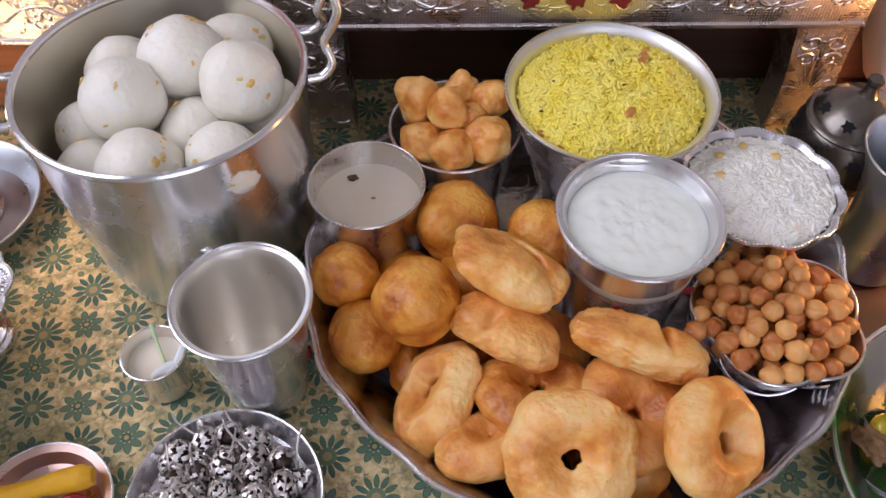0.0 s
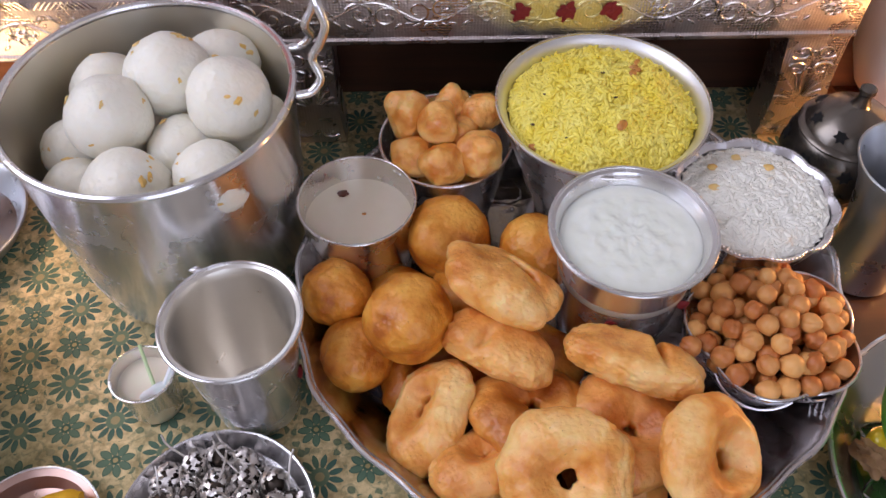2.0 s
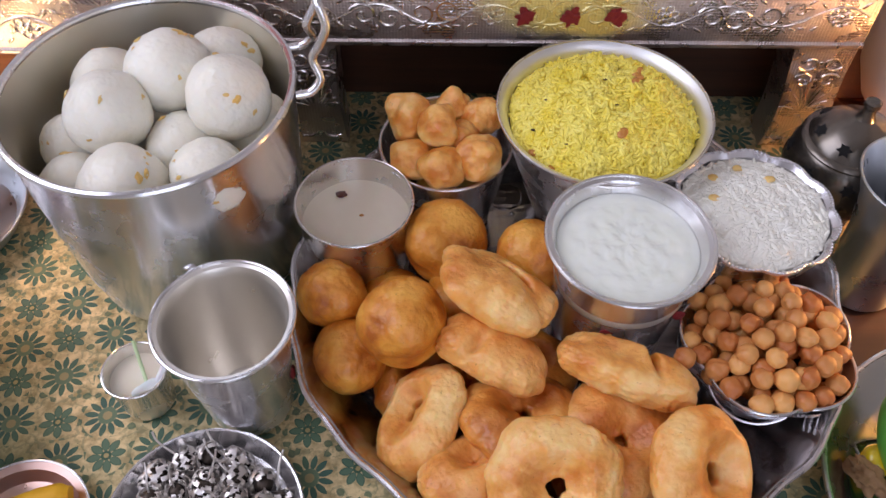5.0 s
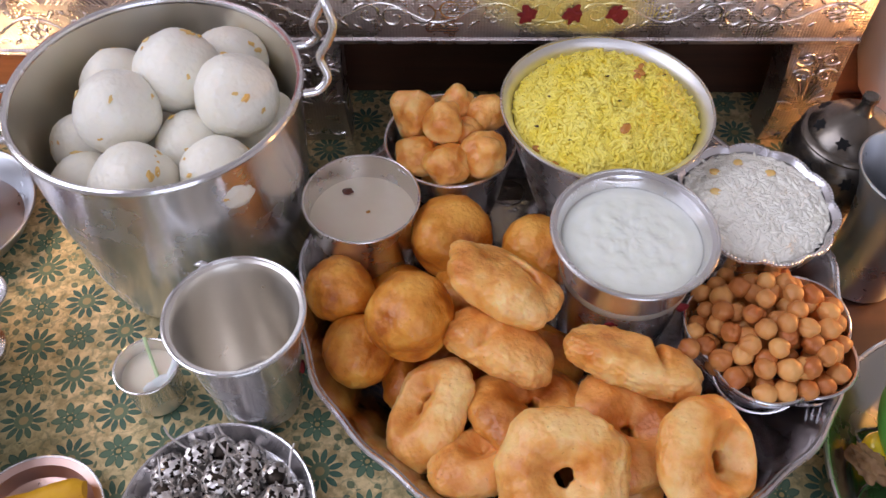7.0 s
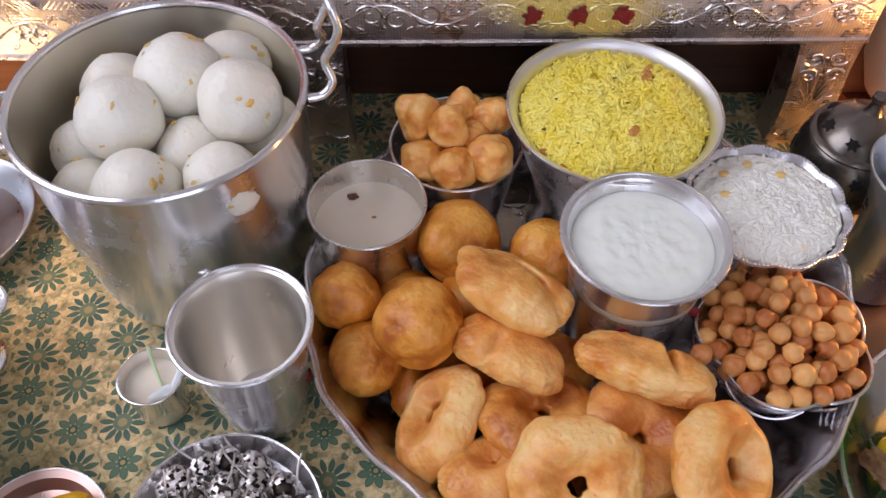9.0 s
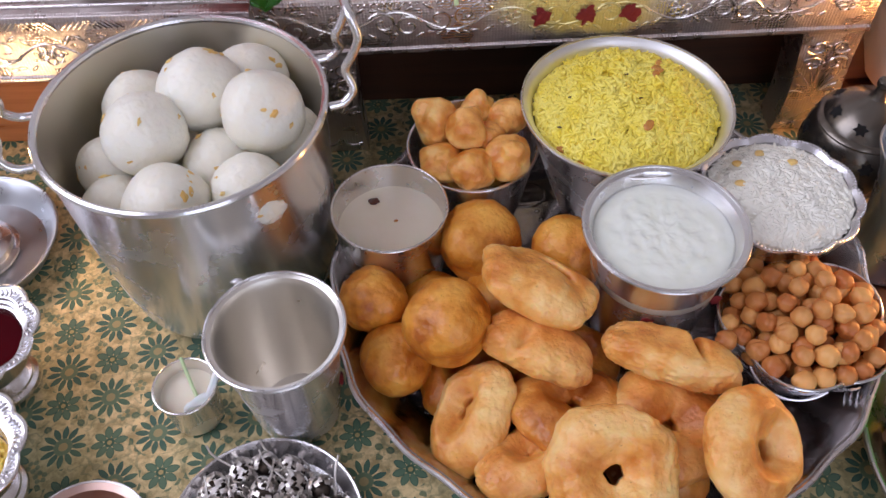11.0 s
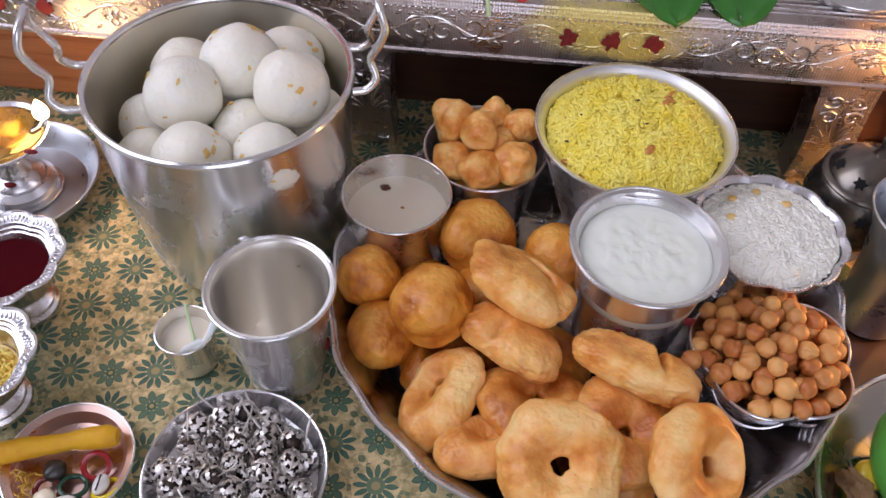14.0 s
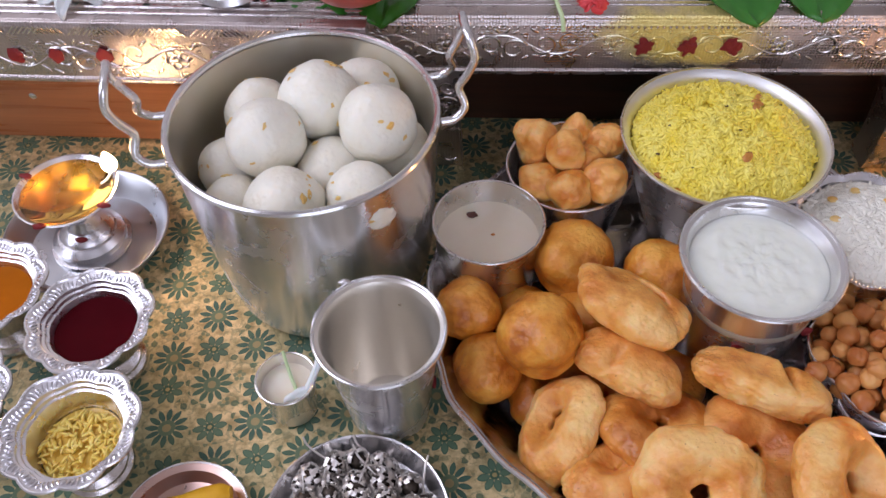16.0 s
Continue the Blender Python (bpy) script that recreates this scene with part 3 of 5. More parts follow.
def petal_disc(bm, x, z, long, short, turn, y):
    m = Matrix.Translation((x, y, z)) @ Matrix.Rotation(-turn, 4, "Y") @ Matrix.Diagonal((long, short * 0.55, short, 1))
    bmesh.ops.create_icosphere(bm, subdivisions=2, radius=1, matrix=m)


def relief(x0, x1, zmid, high, y, unit=0.037):
    """Raised vine with curls, leaves and rosettes on a front face at y."""
    bm = bmesh.new()
    n = max(2, round((x1 - x0) / unit))
    u = (x1 - x0) / n
    s = high / 0.034
    vine = [(x0 + u * n * t, y, zmid + 0.0085 * s * math.sin(math.pi * n * t)) for t in np.linspace(0, 1, n * 10 + 1)]
    tube(vine, 0.0008 * s, 5, False, bm)
    for k in range(n):
        cx, flip = x0 + (k + 0.5) * u, 1 if k % 2 == 0 else -1
        if k % 3 == 1:
            # a rosette of six ringed petals on the vine
            for p in range(6):
                a = p * math.pi / 3 + 0.3
                ring = [(cx + s * (0.0056 * math.cos(a) + 0.0030 * math.cos(t)), y, zmid + s * (0.0056 * math.sin(a) + 0.0030 * math.sin(t))) for t in np.linspace(0, 6.28, 9)[:-1]]
                tube(ring, 0.0009 * s, 4, True, bm)
            disc(bm, cx, zmid, 0.0026 * s, y, 8)
            for q in (-0.36, 0.36):
                petal_disc(bm, cx + q * u, zmid + flip * 0.0100 * s, 0.0042 * s, 0.0016 * s, q * flip * 2.2, y)
                petal_disc(bm, cx + q * u * 1.1, zmid - flip * 0.0105 * s, 0.0036 * s, 0.0014 * s, -q * flip * 2.0, y)
            continue
        for side in (-1, 1):
            pts = []
            for t in np.linspace(0, 1, 20):
                a = 0.4 + t * 8.0
                r = s * 0.0088 * (1 - t) ** 0.75 + 0.0008
                pts.append((cx + side * (u * 0.23 + r * math.cos(a) * 1.1), y, zmid - flip * (0.0025 * s + side * 0.0015) + flip * r * math.sin(a)))
            tube(pts, 0.00105 * s, 5, False, bm, lambda t: 1.25 - 0.55 * t)
            for j in range(3):
                petal_disc(bm, cx + side * u * (0.10 + 0.14 * j), zmid + flip * s * (0.0125 - 0.0012 * j), 0.0034 * s, 0.0012 * s, side * flip * (0.9 - 0.45 * j), y)
            petal_disc(bm, cx + side * u * 0.42, zmid - flip * s * 0.0125, 0.0040 * s, 0.0014 * s, side * 0.6, y)
        disc(bm, cx, zmid - flip * 0.0118 * s, 0.0016 * s, y, 8)
        disc(bm, cx, zmid - flip * 0.0025 * s, 0.0013 * s, y, 8)
    return bm


def beads(x0, x1, z, y, step, r):
    bm = bmesh.new()
    for x in np.arange(x0, x1, step):
        bmesh.ops.create_icosphere(bm, subdivisions=1, radius=r, matrix=Matrix.Translation((x, y, z)))
    return bm


def rail_outline(y, z0, z1, depth):
    h = z1 - z0
    return [(y + 0.0015, z0), (y, z0 + 0.0015), (y, z0 + 0.004), (y + 0.0015, z0 + 0.0055), (y + 0.0015, z1 - 0.010), (y + 0.003, z1 - 0.0065),
            (y + 0.001, z1 - 0.005), (y + 0.0025, z1 - 0.0012), (y + 0.006, z1), (y + depth, z1), (y + depth, z0)]


def stool_right():
    st = thing("silver_stool", "low stool clad in embossed silver foil with curved legs", "stool", turn=0.4)
    y, z0, z1, x0, x1 = 0.4575, 0.0925, 0.1415, -0.134, 0.286
    part("front_rail", prism(rail_outline(y, z0, z1, 0.03), x0, x1), FOIL_STAINED, st, sharp=25)
    part("rail_relief", relief(x0 + 0.004, x1 - 0.004, 0.1180, 0.030, y + 0.0013), RELIEF_STAINED, st)
    part("rail_beading", beads(x0 + 0.003, x1, z1 - 0.0095, y + 0.001, 0.0042, 0.0012), FOIL_SMOOTH, st)
    top = box(x0, x1, y + 0.0305, 0.80, z1 - 0.02, z1 + 0.001, 0.002)
    part("top_panel", top, FOIL, st)
    part("top_beading", beads(x0 + 0.003, x1, z1 + 0.0015, y + 0.034, 0.006, 0.0018), FOIL_SMOOTH, st)
    for k in range(5):
        part("top_ridge", tube([(x0, y + 0.012 + 0.0055 * k, z1 + 0.0002), (x1, y + 0.012 + 0.0055 * k, z1 + 0.0002)], 0.0011, 6), FOIL_SMOOTH, st)
    
    for xa, xb in ((0.2435, 0.2860), (-0.1005, -0.0660)):
        bm = bmesh.new()
        n = 16
        prev = None
        for i in range(n + 1):
            t = i / n
            z = 0.0915 * (1 - t) + 0.0005
            bow = 0.002 * math.sin(t * math.pi * 1.9)
            push = 0.004 * math.sin(t * math.pi)
            w = 1.0 - 0.10 * math.sin(t * math.pi)
            mid = (xa + xb) / 2 + 0.002 * t
            hw = (xb - xa) / 2 * w
            ring = [bm.verts.new(p) for p in ((mid - hw, y + 0.004 + bow * 0.7 - push, z), (mid + hw, y + 0.004 + bow * 0.7 - push, z), (mid + hw, y + 0.030 + bow, z), (mid - hw, y + 0.030 + bow, z))]
            if prev:
                for k in range(4):
                    bm.faces.new((prev[k], prev[(k + 1) % 4], ring[(k + 1) % 4], ring[k]))
            else:
                bm.faces.new(ring)
            prev = ring
        bm.faces.new(prev[::-1])
        leg = part("leg", bm, FOIL, st, sharp=50)
        rel = bmesh.new()
        mid = (xa + xb) / 2
        for k in (-1, 1):
            for j in range(5):
                pts = [(mid + k * (0.001 + 0.0035 * j * t + 0.003 * t), y + 0.0030 - 0.0030 * math.sin((0.25 + 0.3 * t) * math.pi), 0.036 + (0.040 - 0.006 * j) * t - 0.010 * t * t) for t in np.linspace(0, 1, 8)]
                tube(pts, 0.0007, 5, False, rel)
        for zz in (0.030, 0.026):
            for x in np.arange(xa + 0.004, xb - 0.003, 0.0028):
                bmesh.ops.create_icosphere(rel, subdivisions=1, radius=0.0009, matrix=Matrix.Translation((x, y + 0.0030, zz)))
        for j, zc in enumerate((0.080, 0.066, 0.014)):
            for k in (-1, 1):
                pts = []
                for t in np.linspace(0, 1, 18):
                    a, r = 0.5 + 7.5 * t, 0.0068 * (1 - t) ** 0.8 + 0.0008
                    pts.append((mid + k * (0.0085 + r * math.cos(a)), y + 0.0030 - 0.0030 * math.sin((1 - zc / 0.092) * math.pi), zc + (1 if j % 2 else -1) * r * math.sin(a) * 0.85))
                tube(pts, 0.00085, 5, False, rel, lambda t: 1.2 - 0.5 * t)
            disc(rel, mid, zc, 0.0016, y + 0.0030 - 0.0030 * math.sin((1 - zc / 0.092) * math.pi), 8)
        part("leg_relief", rel, FOIL_SMOOTH, leg)
    # vermilion dabs on a turmeric patch
    for i, x in enumerate((0.0595, 0.0895, 0.1185)):
        bm = blob(0.0052, 3 + i, 0.55, 2.6, (1, 0.18, 1.05), 4)
        d = part("vermilion_dab", bm, KUMDAB, st, "dark red vermilion dab")
        d.location = (x, y - 0.0002, 0.1175)
    return st


stool_right()


def stool_left():
    st = thing("silver_topped_stool", "wooden stool with an embossed silver and enamel top", "stool", turn=-1.2)
    y, z0, z1, x0, x1 = 0.4375, 0.0925, 0.1430, -0.66, -0.1385
    part("front_rail", prism(rail_outline(y, z0, z1, 0.03), x0, x1), FOIL, st, sharp=25)
    part("rail_relief", relief(x0 + 0.004, x1 - 0.004, 0.1145, 0.034, y + 0.0014), FOIL_SMOOTH, st)
    hatch = bmesh.new()
    for k, x in enumerate(np.arange(x0 + 0.004, x1 - 0.006, 0.0035)):
        f = 1 if (k // 6) % 2 else -1
        tube([(x, y + 0.0012, 0.1335), (x + f * 0.006, y + 0.0012, 0.1395)], 0.0007, 4, False, hatch)
    part("rail_hatching", hatch, FOIL_SMOOTH, st)
    part("top_panel", box(x0, x1, y + 0.0305, 0.80, z1 - 0.02, z1 + 0.001, 0.002), SILVER, st)
    part("base_box", box(x0 + 0.01, x1 + 0.004, 0.478, 0.78, 0.0005, z0 + 0.002, 0.002), WOOD, st, "reddish brown varnished wood")
    nail = lathe([(0, 0), (0.0032, 0), (0.003, 0.0012), (0.0015, 0.002), (0, 0.0021)], 14)
    nb = part("nail", nail, SILVER, st, "bright round nail head")
    nb.location, nb.rotation_euler = (-0.418, 0.4785, 0.0455), (radians(90), 0, 0)
    for k in range(3):
        part("top_moulding", tube([(x0, y + 0.012 + 0.007 * k, z1 + 0.0002), (x1, y + 0.012 + 0.007 * k, z1 + 0.0002)], 0.0014, 6), FOIL_SMOOTH, st)
    # enamel flowers on the top
    rnd = random.Random(4)
    kinds = (ENAMELRED, ENAMELBLUE, ENAMELGREEN, ENAMELRED)
    for k in range(24):
        cx, cy = -0.62 + 0.041 * (k % 12), 0.4795 + 0.040 * (k // 12) + 0.005 * (k % 2)
        if cx > -0.15:
            continue
        fl = part("enamel_flower", lathe([(0, 0.0004), (0.006, 0.0006), (0.0065, 0), (0, -0.0002)], 20), ENAMELGOLD, st, "gold and coloured enamel flower")
        fl.location, fl.scale = (cx, cy, z1 + 0.0016), (0.82, 0.82, 1)
        wire = bmesh.new()
        for p in range(8):
            ca, sa = math.cos(p * math.pi / 4), math.sin(p * math.pi / 4)
            rim = [(0.0145 + 0.0082 * math.cos(t), 0.0050 * math.sin(t) * (1.1 - 0.3 * math.cos(t))) for t in np.linspace(0, 6.283, 15)[:-1]]
            tube([(x * ca - w * sa, x * sa + w * ca, 0.0009) for x, w in rim], 0.0006, 4, True, wire)
        part("petal_border", wire, FOIL_SMOOTH, fl, "raised silver border")
        for p in range(8):
            a = p * math.pi / 4
            bm = bmesh.new()
            out = [bm.verts.new((0.0145 + 0.0078 * math.cos(t), 0.0046 * math.sin(t) * (1.1 - 0.3 * math.cos(t)), 0.0003)) for t in np.linspace(0, 6.283, 15)[:-1]]
            bm.faces.new(out)
            ex = bmesh.ops.extrude_face_region(bm, geom=list(bm.faces))
            bmesh.ops.translate(bm, verts=[g for g in ex["geom"] if isinstance(g, bmesh.types.BMVert)], vec=(0, 0, 0.0007))
            pt = part("enamel_petal", bm, kinds[(p + k) % 4], fl)
            pt.rotation_euler = (0, 0, a)
    for k in range(22):
        bm = bmesh.new()
        out = [bm.verts.new((0.0105 * math.cos(t), 0.0052 * math.sin(t) * (1.0 - 0.5 * math.cos(t)), 0.0)) for t in np.linspace(0, 6.283, 19)[:-1]]
        bm.faces.new(out)
        ex = bmesh.ops.extrude_face_region(bm, geom=list(bm.faces))
        bmesh.ops.translate(bm, verts=[g for g in ex["geom"] if isinstance(g, bmesh.types.BMVert)], vec=(0, 0, 0.0008))
        sp = part("enamel_leaf", bm, (ENAMELRED, ENAMELGREEN, ENAMELRED)[k % 3], st)
        sp.location, sp.rotation_euler = (-0.60 + 0.041 * (k % 11), 0.500 if k < 11 else 0.4775 + 0.001 * (k % 3), z1 + 0.0012), (0, 0, radians(25 + 47 * k))
        if k >= 11:
            sp.scale = (0.55, 0.55, 1)
    for x in (-0.3845, -0.3555, -0.3215):
        d = part("vermilion_dab", blob(0.0055, x * 10, 0.25, 2, (1, 0.22, 1.1), 3), KUMDAB, st, "bright red vermilion dab")
        d.location = (x, y - 0.0002, 0.1165)
    return st


stool_left()
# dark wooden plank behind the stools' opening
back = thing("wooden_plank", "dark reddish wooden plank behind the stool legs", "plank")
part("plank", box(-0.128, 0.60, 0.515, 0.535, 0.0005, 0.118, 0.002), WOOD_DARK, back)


# ---- vessels ----
def vessel(name, label, category, at, outer, inner, material, n=72, warp=None, group="", rim=None, inside=None):
    """A turned vessel: outer profile from the base's middle up, inner profile from the lip down; rim: (radius, height, thickness) of a rolled lip."""
    ob = thing(name, label, category, at, group)
    part("body", lathe(outer + inner[:1], n, warp), material, ob, sharp=32)
    part("inner_wall", lathe(inner, n, warp), inside or material, ob, sharp=32)
    if rim:
        r, z, t = rim
        pts = []
        for i in range(n):
            a = 2 * math.pi * i / n
            rr, zz = warp(a, r, z) if warp else (r, z)
            pts.append((rr * math.cos(a), rr * math.sin(a), zz))
        part("rolled_rim", tube(pts, t, 8, True), material, ob)
    return ob


def surface(edge, height, floor, rings=36, segs=96):
    """A round filling whose top follows height(x, y), closed below at floor."""
    bm = bmesh.new()
    mid = bm.verts.new((0, 0, height(0, 0)))
    prev = None
    for i in range(1, rings + 1):
        q = edge * (i / rings) ** 0.9
        ring = []
        for k in range(segs):
            x, y = q * math.cos(2 * math.pi * k / segs), q * math.sin(2 * math.pi * k / segs)
            ring.append(bm.verts.new((x, y, height(x, y))))
        for k in range(segs):
            j = (k + 1) % segs
            bm.faces.new((mid, ring[k], ring[j]) if prev is None else (prev[k], ring[k], ring[j], prev[j]))
        prev = ring
    foot = [bm.verts.new((v.co.x * 0.97, v.co.y * 0.97, floor)) for v in prev]
    for k in range(segs):
        j = (k + 1) % segs
        bm.faces.new((prev[k], foot[k], foot[j], prev[j]))
    bm.faces.new(foot)
    return bm


def mound(edge, top, base, seed, lump):
    """Height of a loose heap with clumps."""
    def height(x, y):
        t = min(1.0, math.hypot(x, y) / edge)
        p = Vector((x, y, 0.013 * seed))
        return base + (top - base) * (1 - t ** 2.6) + lump * (noise.noise(p * 62) + 0.55 * noise.noise(p * 150) + 0.25 * noise.noise(p * 330)) * (1 - 0.5 * t)
    return height


def over(height, edge, lift):
    """Scatters grains over a heap, lying along its slope."""
    def place(r):
        q, a = edge * math.sqrt(r.random()), r.uniform(0, 2 * math.pi)
        x, y, e = q * math.cos(a), q * math.sin(a), 0.0015
        nx, ny = (height(x - e, y) - height(x + e, y)) / (2 * e), (height(x, y - e) - height(x, y + e)) / (2 * e)
        return (x, y, height(x, y) + r.uniform(*lift)), (nx, ny, 1)
    return place


# the tall pot with its handles and rice balls
PZ = 0.1433
pot = vessel("cooking_pot", "tall shiny steel cooking pot with two wavy wire handles", "pot", (-0.158, 0.358, 0.0),
             [(0, 0.0006), (0.060, 0.0006), (0.0655, 0.003), (0.0690, 0.009), (0.0725, 0.030), (0.0760, 0.070), (0.0783, 0.110), (0.0793, PZ - 0.004)],
             [(0.0782, PZ - 0.003), (0.0770, 0.110), (0.0748, 0.070), (0.0715, 0.032), (0.066, 0.0075), (0.060, 0.004), (0, 0.004)], STEEL, 96, rim=(0.0798, PZ - 0.0012, 0.0022), inside=INNER)
for base in (13, 194):
    shape = [(0.0795, 0.021, -0.004), (0.088, 0.0208, -0.003), (0.0940, 0.0190, 0.004), (0.0915, 0.0150, 0.0145), (0.0965, 0.0155, 0.024), (0.1005, 0.0150, 0.034), (0.0988, 0.0122, 0.0435),
             (0.0978, 0.0060, 0.0462), (0.0976, 0.000, 0.0466), (0.0978, -0.0060, 0.0462), (0.0988, -0.0122, 0.0435), (0.1005, -0.0150, 0.034), (0.0965, -0.0155, 0.024), (0.0915, -0.0150, 0.0145), (0.0940, -0.0190, 0.004), (0.088, -0.0208, -0.003), (0.0795, -0.021, -0.004)]
    ca, sa = math.cos(radians(base)), math.sin(radians(base))
    pts = [(r * ca - w * sa, r * sa + w * ca, PZ + h) for r, w, h in shape]
    part("handle", tube(spline(pts, 7), 0.0025, 10), STEEL, pot, "thick bent steel wire handle")

rnd = random.Random(11)
BALLS = [(-0.1631, 0.3040, 0.1190, 0.0236), (-0.1137, 0.3562, 0.1367, 0.0236), (-0.1805, 0.3497, 0.1297, 0.0238), (-0.1945, 0.3905, 0.1145, 0.0222), (-0.1526, 0.3827, 0.1324, 0.0243),
         (-0.1284, 0.4072, 0.1177, 0.0228), (-0.1422, 0.3446, 0.1082, 0.0215), (-0.1197, 0.3134, 0.1180, 0.0215), (-0.2080, 0.3549, 0.0990, 0.0208), (-0.1985, 0.3185, 0.1020, 0.0200), (-0.1043, 0.3661, 0.1080, 0.0200),
         (-0.165, 0.330, 0.075, 0.023), (-0.128, 0.375, 0.074, 0.023), (-0.185, 0.385, 0.074, 0.023), (-0.165, 0.350, 0.030, 0.024), (-0.12, 0.335, 0.070, 0.022)]
for i, (x, y, z, r) in enumerate(BALLS):
    ball = thing("rice_ball", "white steamed rice ball with yellow lentil flecks in the pot", "rice ball", (x, y, z), "rice balls in the pot")
    part("ball", grainy(blob(r, i + 1, 0.045, 1.8, (1, 1, 0.98), 6 if i < 11 else 4, 0.05, 0.25), i, 0.00055, 0.9), BALLMAT, ball, sharp=180)
    if i > 10:
        continue
    for k in range(rnd.choice((8, 9, 10, 11))):
        d = Vector((rnd.uniform(-1, 1), rnd.uniform(-1, 0.8), rnd.uniform(-0.1, 1))).normalized()
        big = rnd.random() < 0.3
        size = (0.0022 if big else 0.0013) * rnd.uniform(0.8, 1.3)
        fk = part("lentil_fleck", blob(size, k + i, 0.45, 1.8, (1.2, 0.7, 0.35), 3), DAL, ball)
        fk.matrix_local = facing(d * r * (0.995 if big else 0.985), d, rnd.uniform(0, 180))

# the tumbler of water
tumbler = vessel("steel_tumbler", "polished steel tumbler with a flared lip standing on the cloth", "tumbler", (-0.1063, 0.2425, 0.0),
                 [(0, 0.0006), (0.0225, 0.0006), (0.0243, 0.0022), (0.0252, 0.010), (0.0290, 0.045), (0.0320, 0.072), (0.0330, 0.0815), (0.0340, 0.0868), (0.0368, 0.0885)],
                 [(0.0364, 0.0894), (0.0336, 0.0884), (0.0324, 0.0860), (0.0321, 0.0815), (0.0311, 0.072), (0.0281, 0.045), (0.0238, 0.008), (0.022, 0.005), (0, 0.005)], STEEL, 80, rim=(0.0366, 0.0893, 0.0011), inside=WARM_INNER)
# silver lump added on the lip to stand in for its glint
part("rim_glint", blob(0.0028, 5, 0.3, 2, (1.2, 0.7, 0.6), 2), SILVER, tumbler, "small silver lump shaped as a glint on the lip").location = (-0.0225, 0.0315, 0.0902)
tk = part("vermilion_dab", blob(0.0042, 2, 0.2, 2, (0.35, 0.9, 1.1), 2), KUMDAB, tumbler, "dark red dab")
tk.location = (0.0285, -0.0005, 0.036)

small = vessel("small_steel_cup", "tiny steel cup of milky water with a green stalk", "cup", (-0.1672, 0.2425, 0.0),
               [(0, 0.0006), (0.0135, 0.0006), (0.0150, 0.002), (0.0160, 0.015), (0.0172, 0.0320), (0.0180, 0.0345)],
               [(0.0174, 0.0352), (0.0165, 0.0318), (0.0152, 0.015), (0.0140, 0.004), (0, 0.004)], STEEL_SATIN, 48, rim=(0.0180, 0.0349, 0.0008))
part("milk", lathe([(0, 0.0240), (0.0158, 0.0240), (0.0161, 0.0262), (0.010, 0.0268), (0, 0.0270)], 40), KHEER, small, "pale milky liquid")
part("stalk", tube(spline([(-0.004, 0.017, 0.0385), (0.000, 0.008, 0.0320), (0.006, -0.004, 0.0282), (0.009, -0.010, 0.0278)]), 0.0011, 7), STALK, small, "pale green stalk")
part("white_slip", blob(0.0095, 8, 0.25, 2, (1.0, 0.35, 0.22), 3), PETALWHITE, small, "white wet petal slip").matrix_local = pose(0.0075, -0.0075, 0.0296, 20, 0, 35)
part("white_tag", tube(spline([(0.013, -0.004, 0.0300), (0.0165, 0.001, 0.0360), (0.019, 0.004, 0.0415), (0.0205, 0.008, 0.046)]), 0.0022, 7), PETALWHITE, small, "thin white petal strip leaning on the lip")


# ---- the big tray and what stands in it ----
TX, TY = 0.0767, 0.2975


def tray_warp(a, r, z):
    k = max(0.0, min(1.0, (r - 0.128) / 0.03))
    w = 0.0013 * math.sin(a * 9 + 0.6) + 0.0009 * math.sin(a * 23) + 0.0007 * noise.noise(Vector((math.cos(a) * 6, math.sin(a) * 6, 2)))
    return r + k * w, z + k * (0.0012 * math.sin(a * 7 + 1.0) + 0.0008 * math.sin(a * 17))


tray = thing("serving_tray", "large round silver tray with a wavy rim, full of fried food", "tray", (TX, TY, 0.0))
part("body", lathe([(0, 0.002), (0.110, 0.002), (0.118, 0.0006), (0.122, 0.003), (0.130, 0.010), (0.146, 0.028), (0.1565, 0.0455), (0.1605, 0.0470), (0.1610, 0.0490), (0.1575, 0.0488), (0.1545, 0.0465),
                         (0.1440, 0.0300), (0.128, 0.0125), (0.120, 0.0065), (0.105, 0.0055), (0, 0.0055)], 144, tray_warp), TRAYMAT, tray, sharp=32)
part("rolled_rim", tube([(tray_warp(a, 0.1600, 0.0482)[0] * math.cos(a), tray_warp(a, 0.1600, 0.0482)[0] * math.sin(a), tray_warp(a, 0.16, 0.0482)[1]) for a in np.linspace(0, 2 * math.pi, 145)[:-1]], 0.0016, 7, True), SILVER, tray)
chase = bmesh.new()
for k in range(24):
    a = 2 * math.pi * k / 24
    pts = [((0.108 + 0.011 * math.sin(t)) * math.cos(a + 0.11 * math.cos(t)), (0.108 + 0.011 * math.sin(t)) * math.sin(a + 0.11 * math.cos(t)), 0.0058) for t in np.linspace(0, 6.28, 13)[:-1]]
    tube(pts, 0.0007, 5, True, chase)
    for rr in (0.092, 0.084):
        bmesh.ops.create_icosphere(chase, subdivisions=1, radius=0.0022, matrix=Matrix.Translation((rr * math.cos(a), rr * math.sin(a), 0.0052)))
part("chased_border", chase, TRAYMAT, tray)
FLOOR = 0.0056

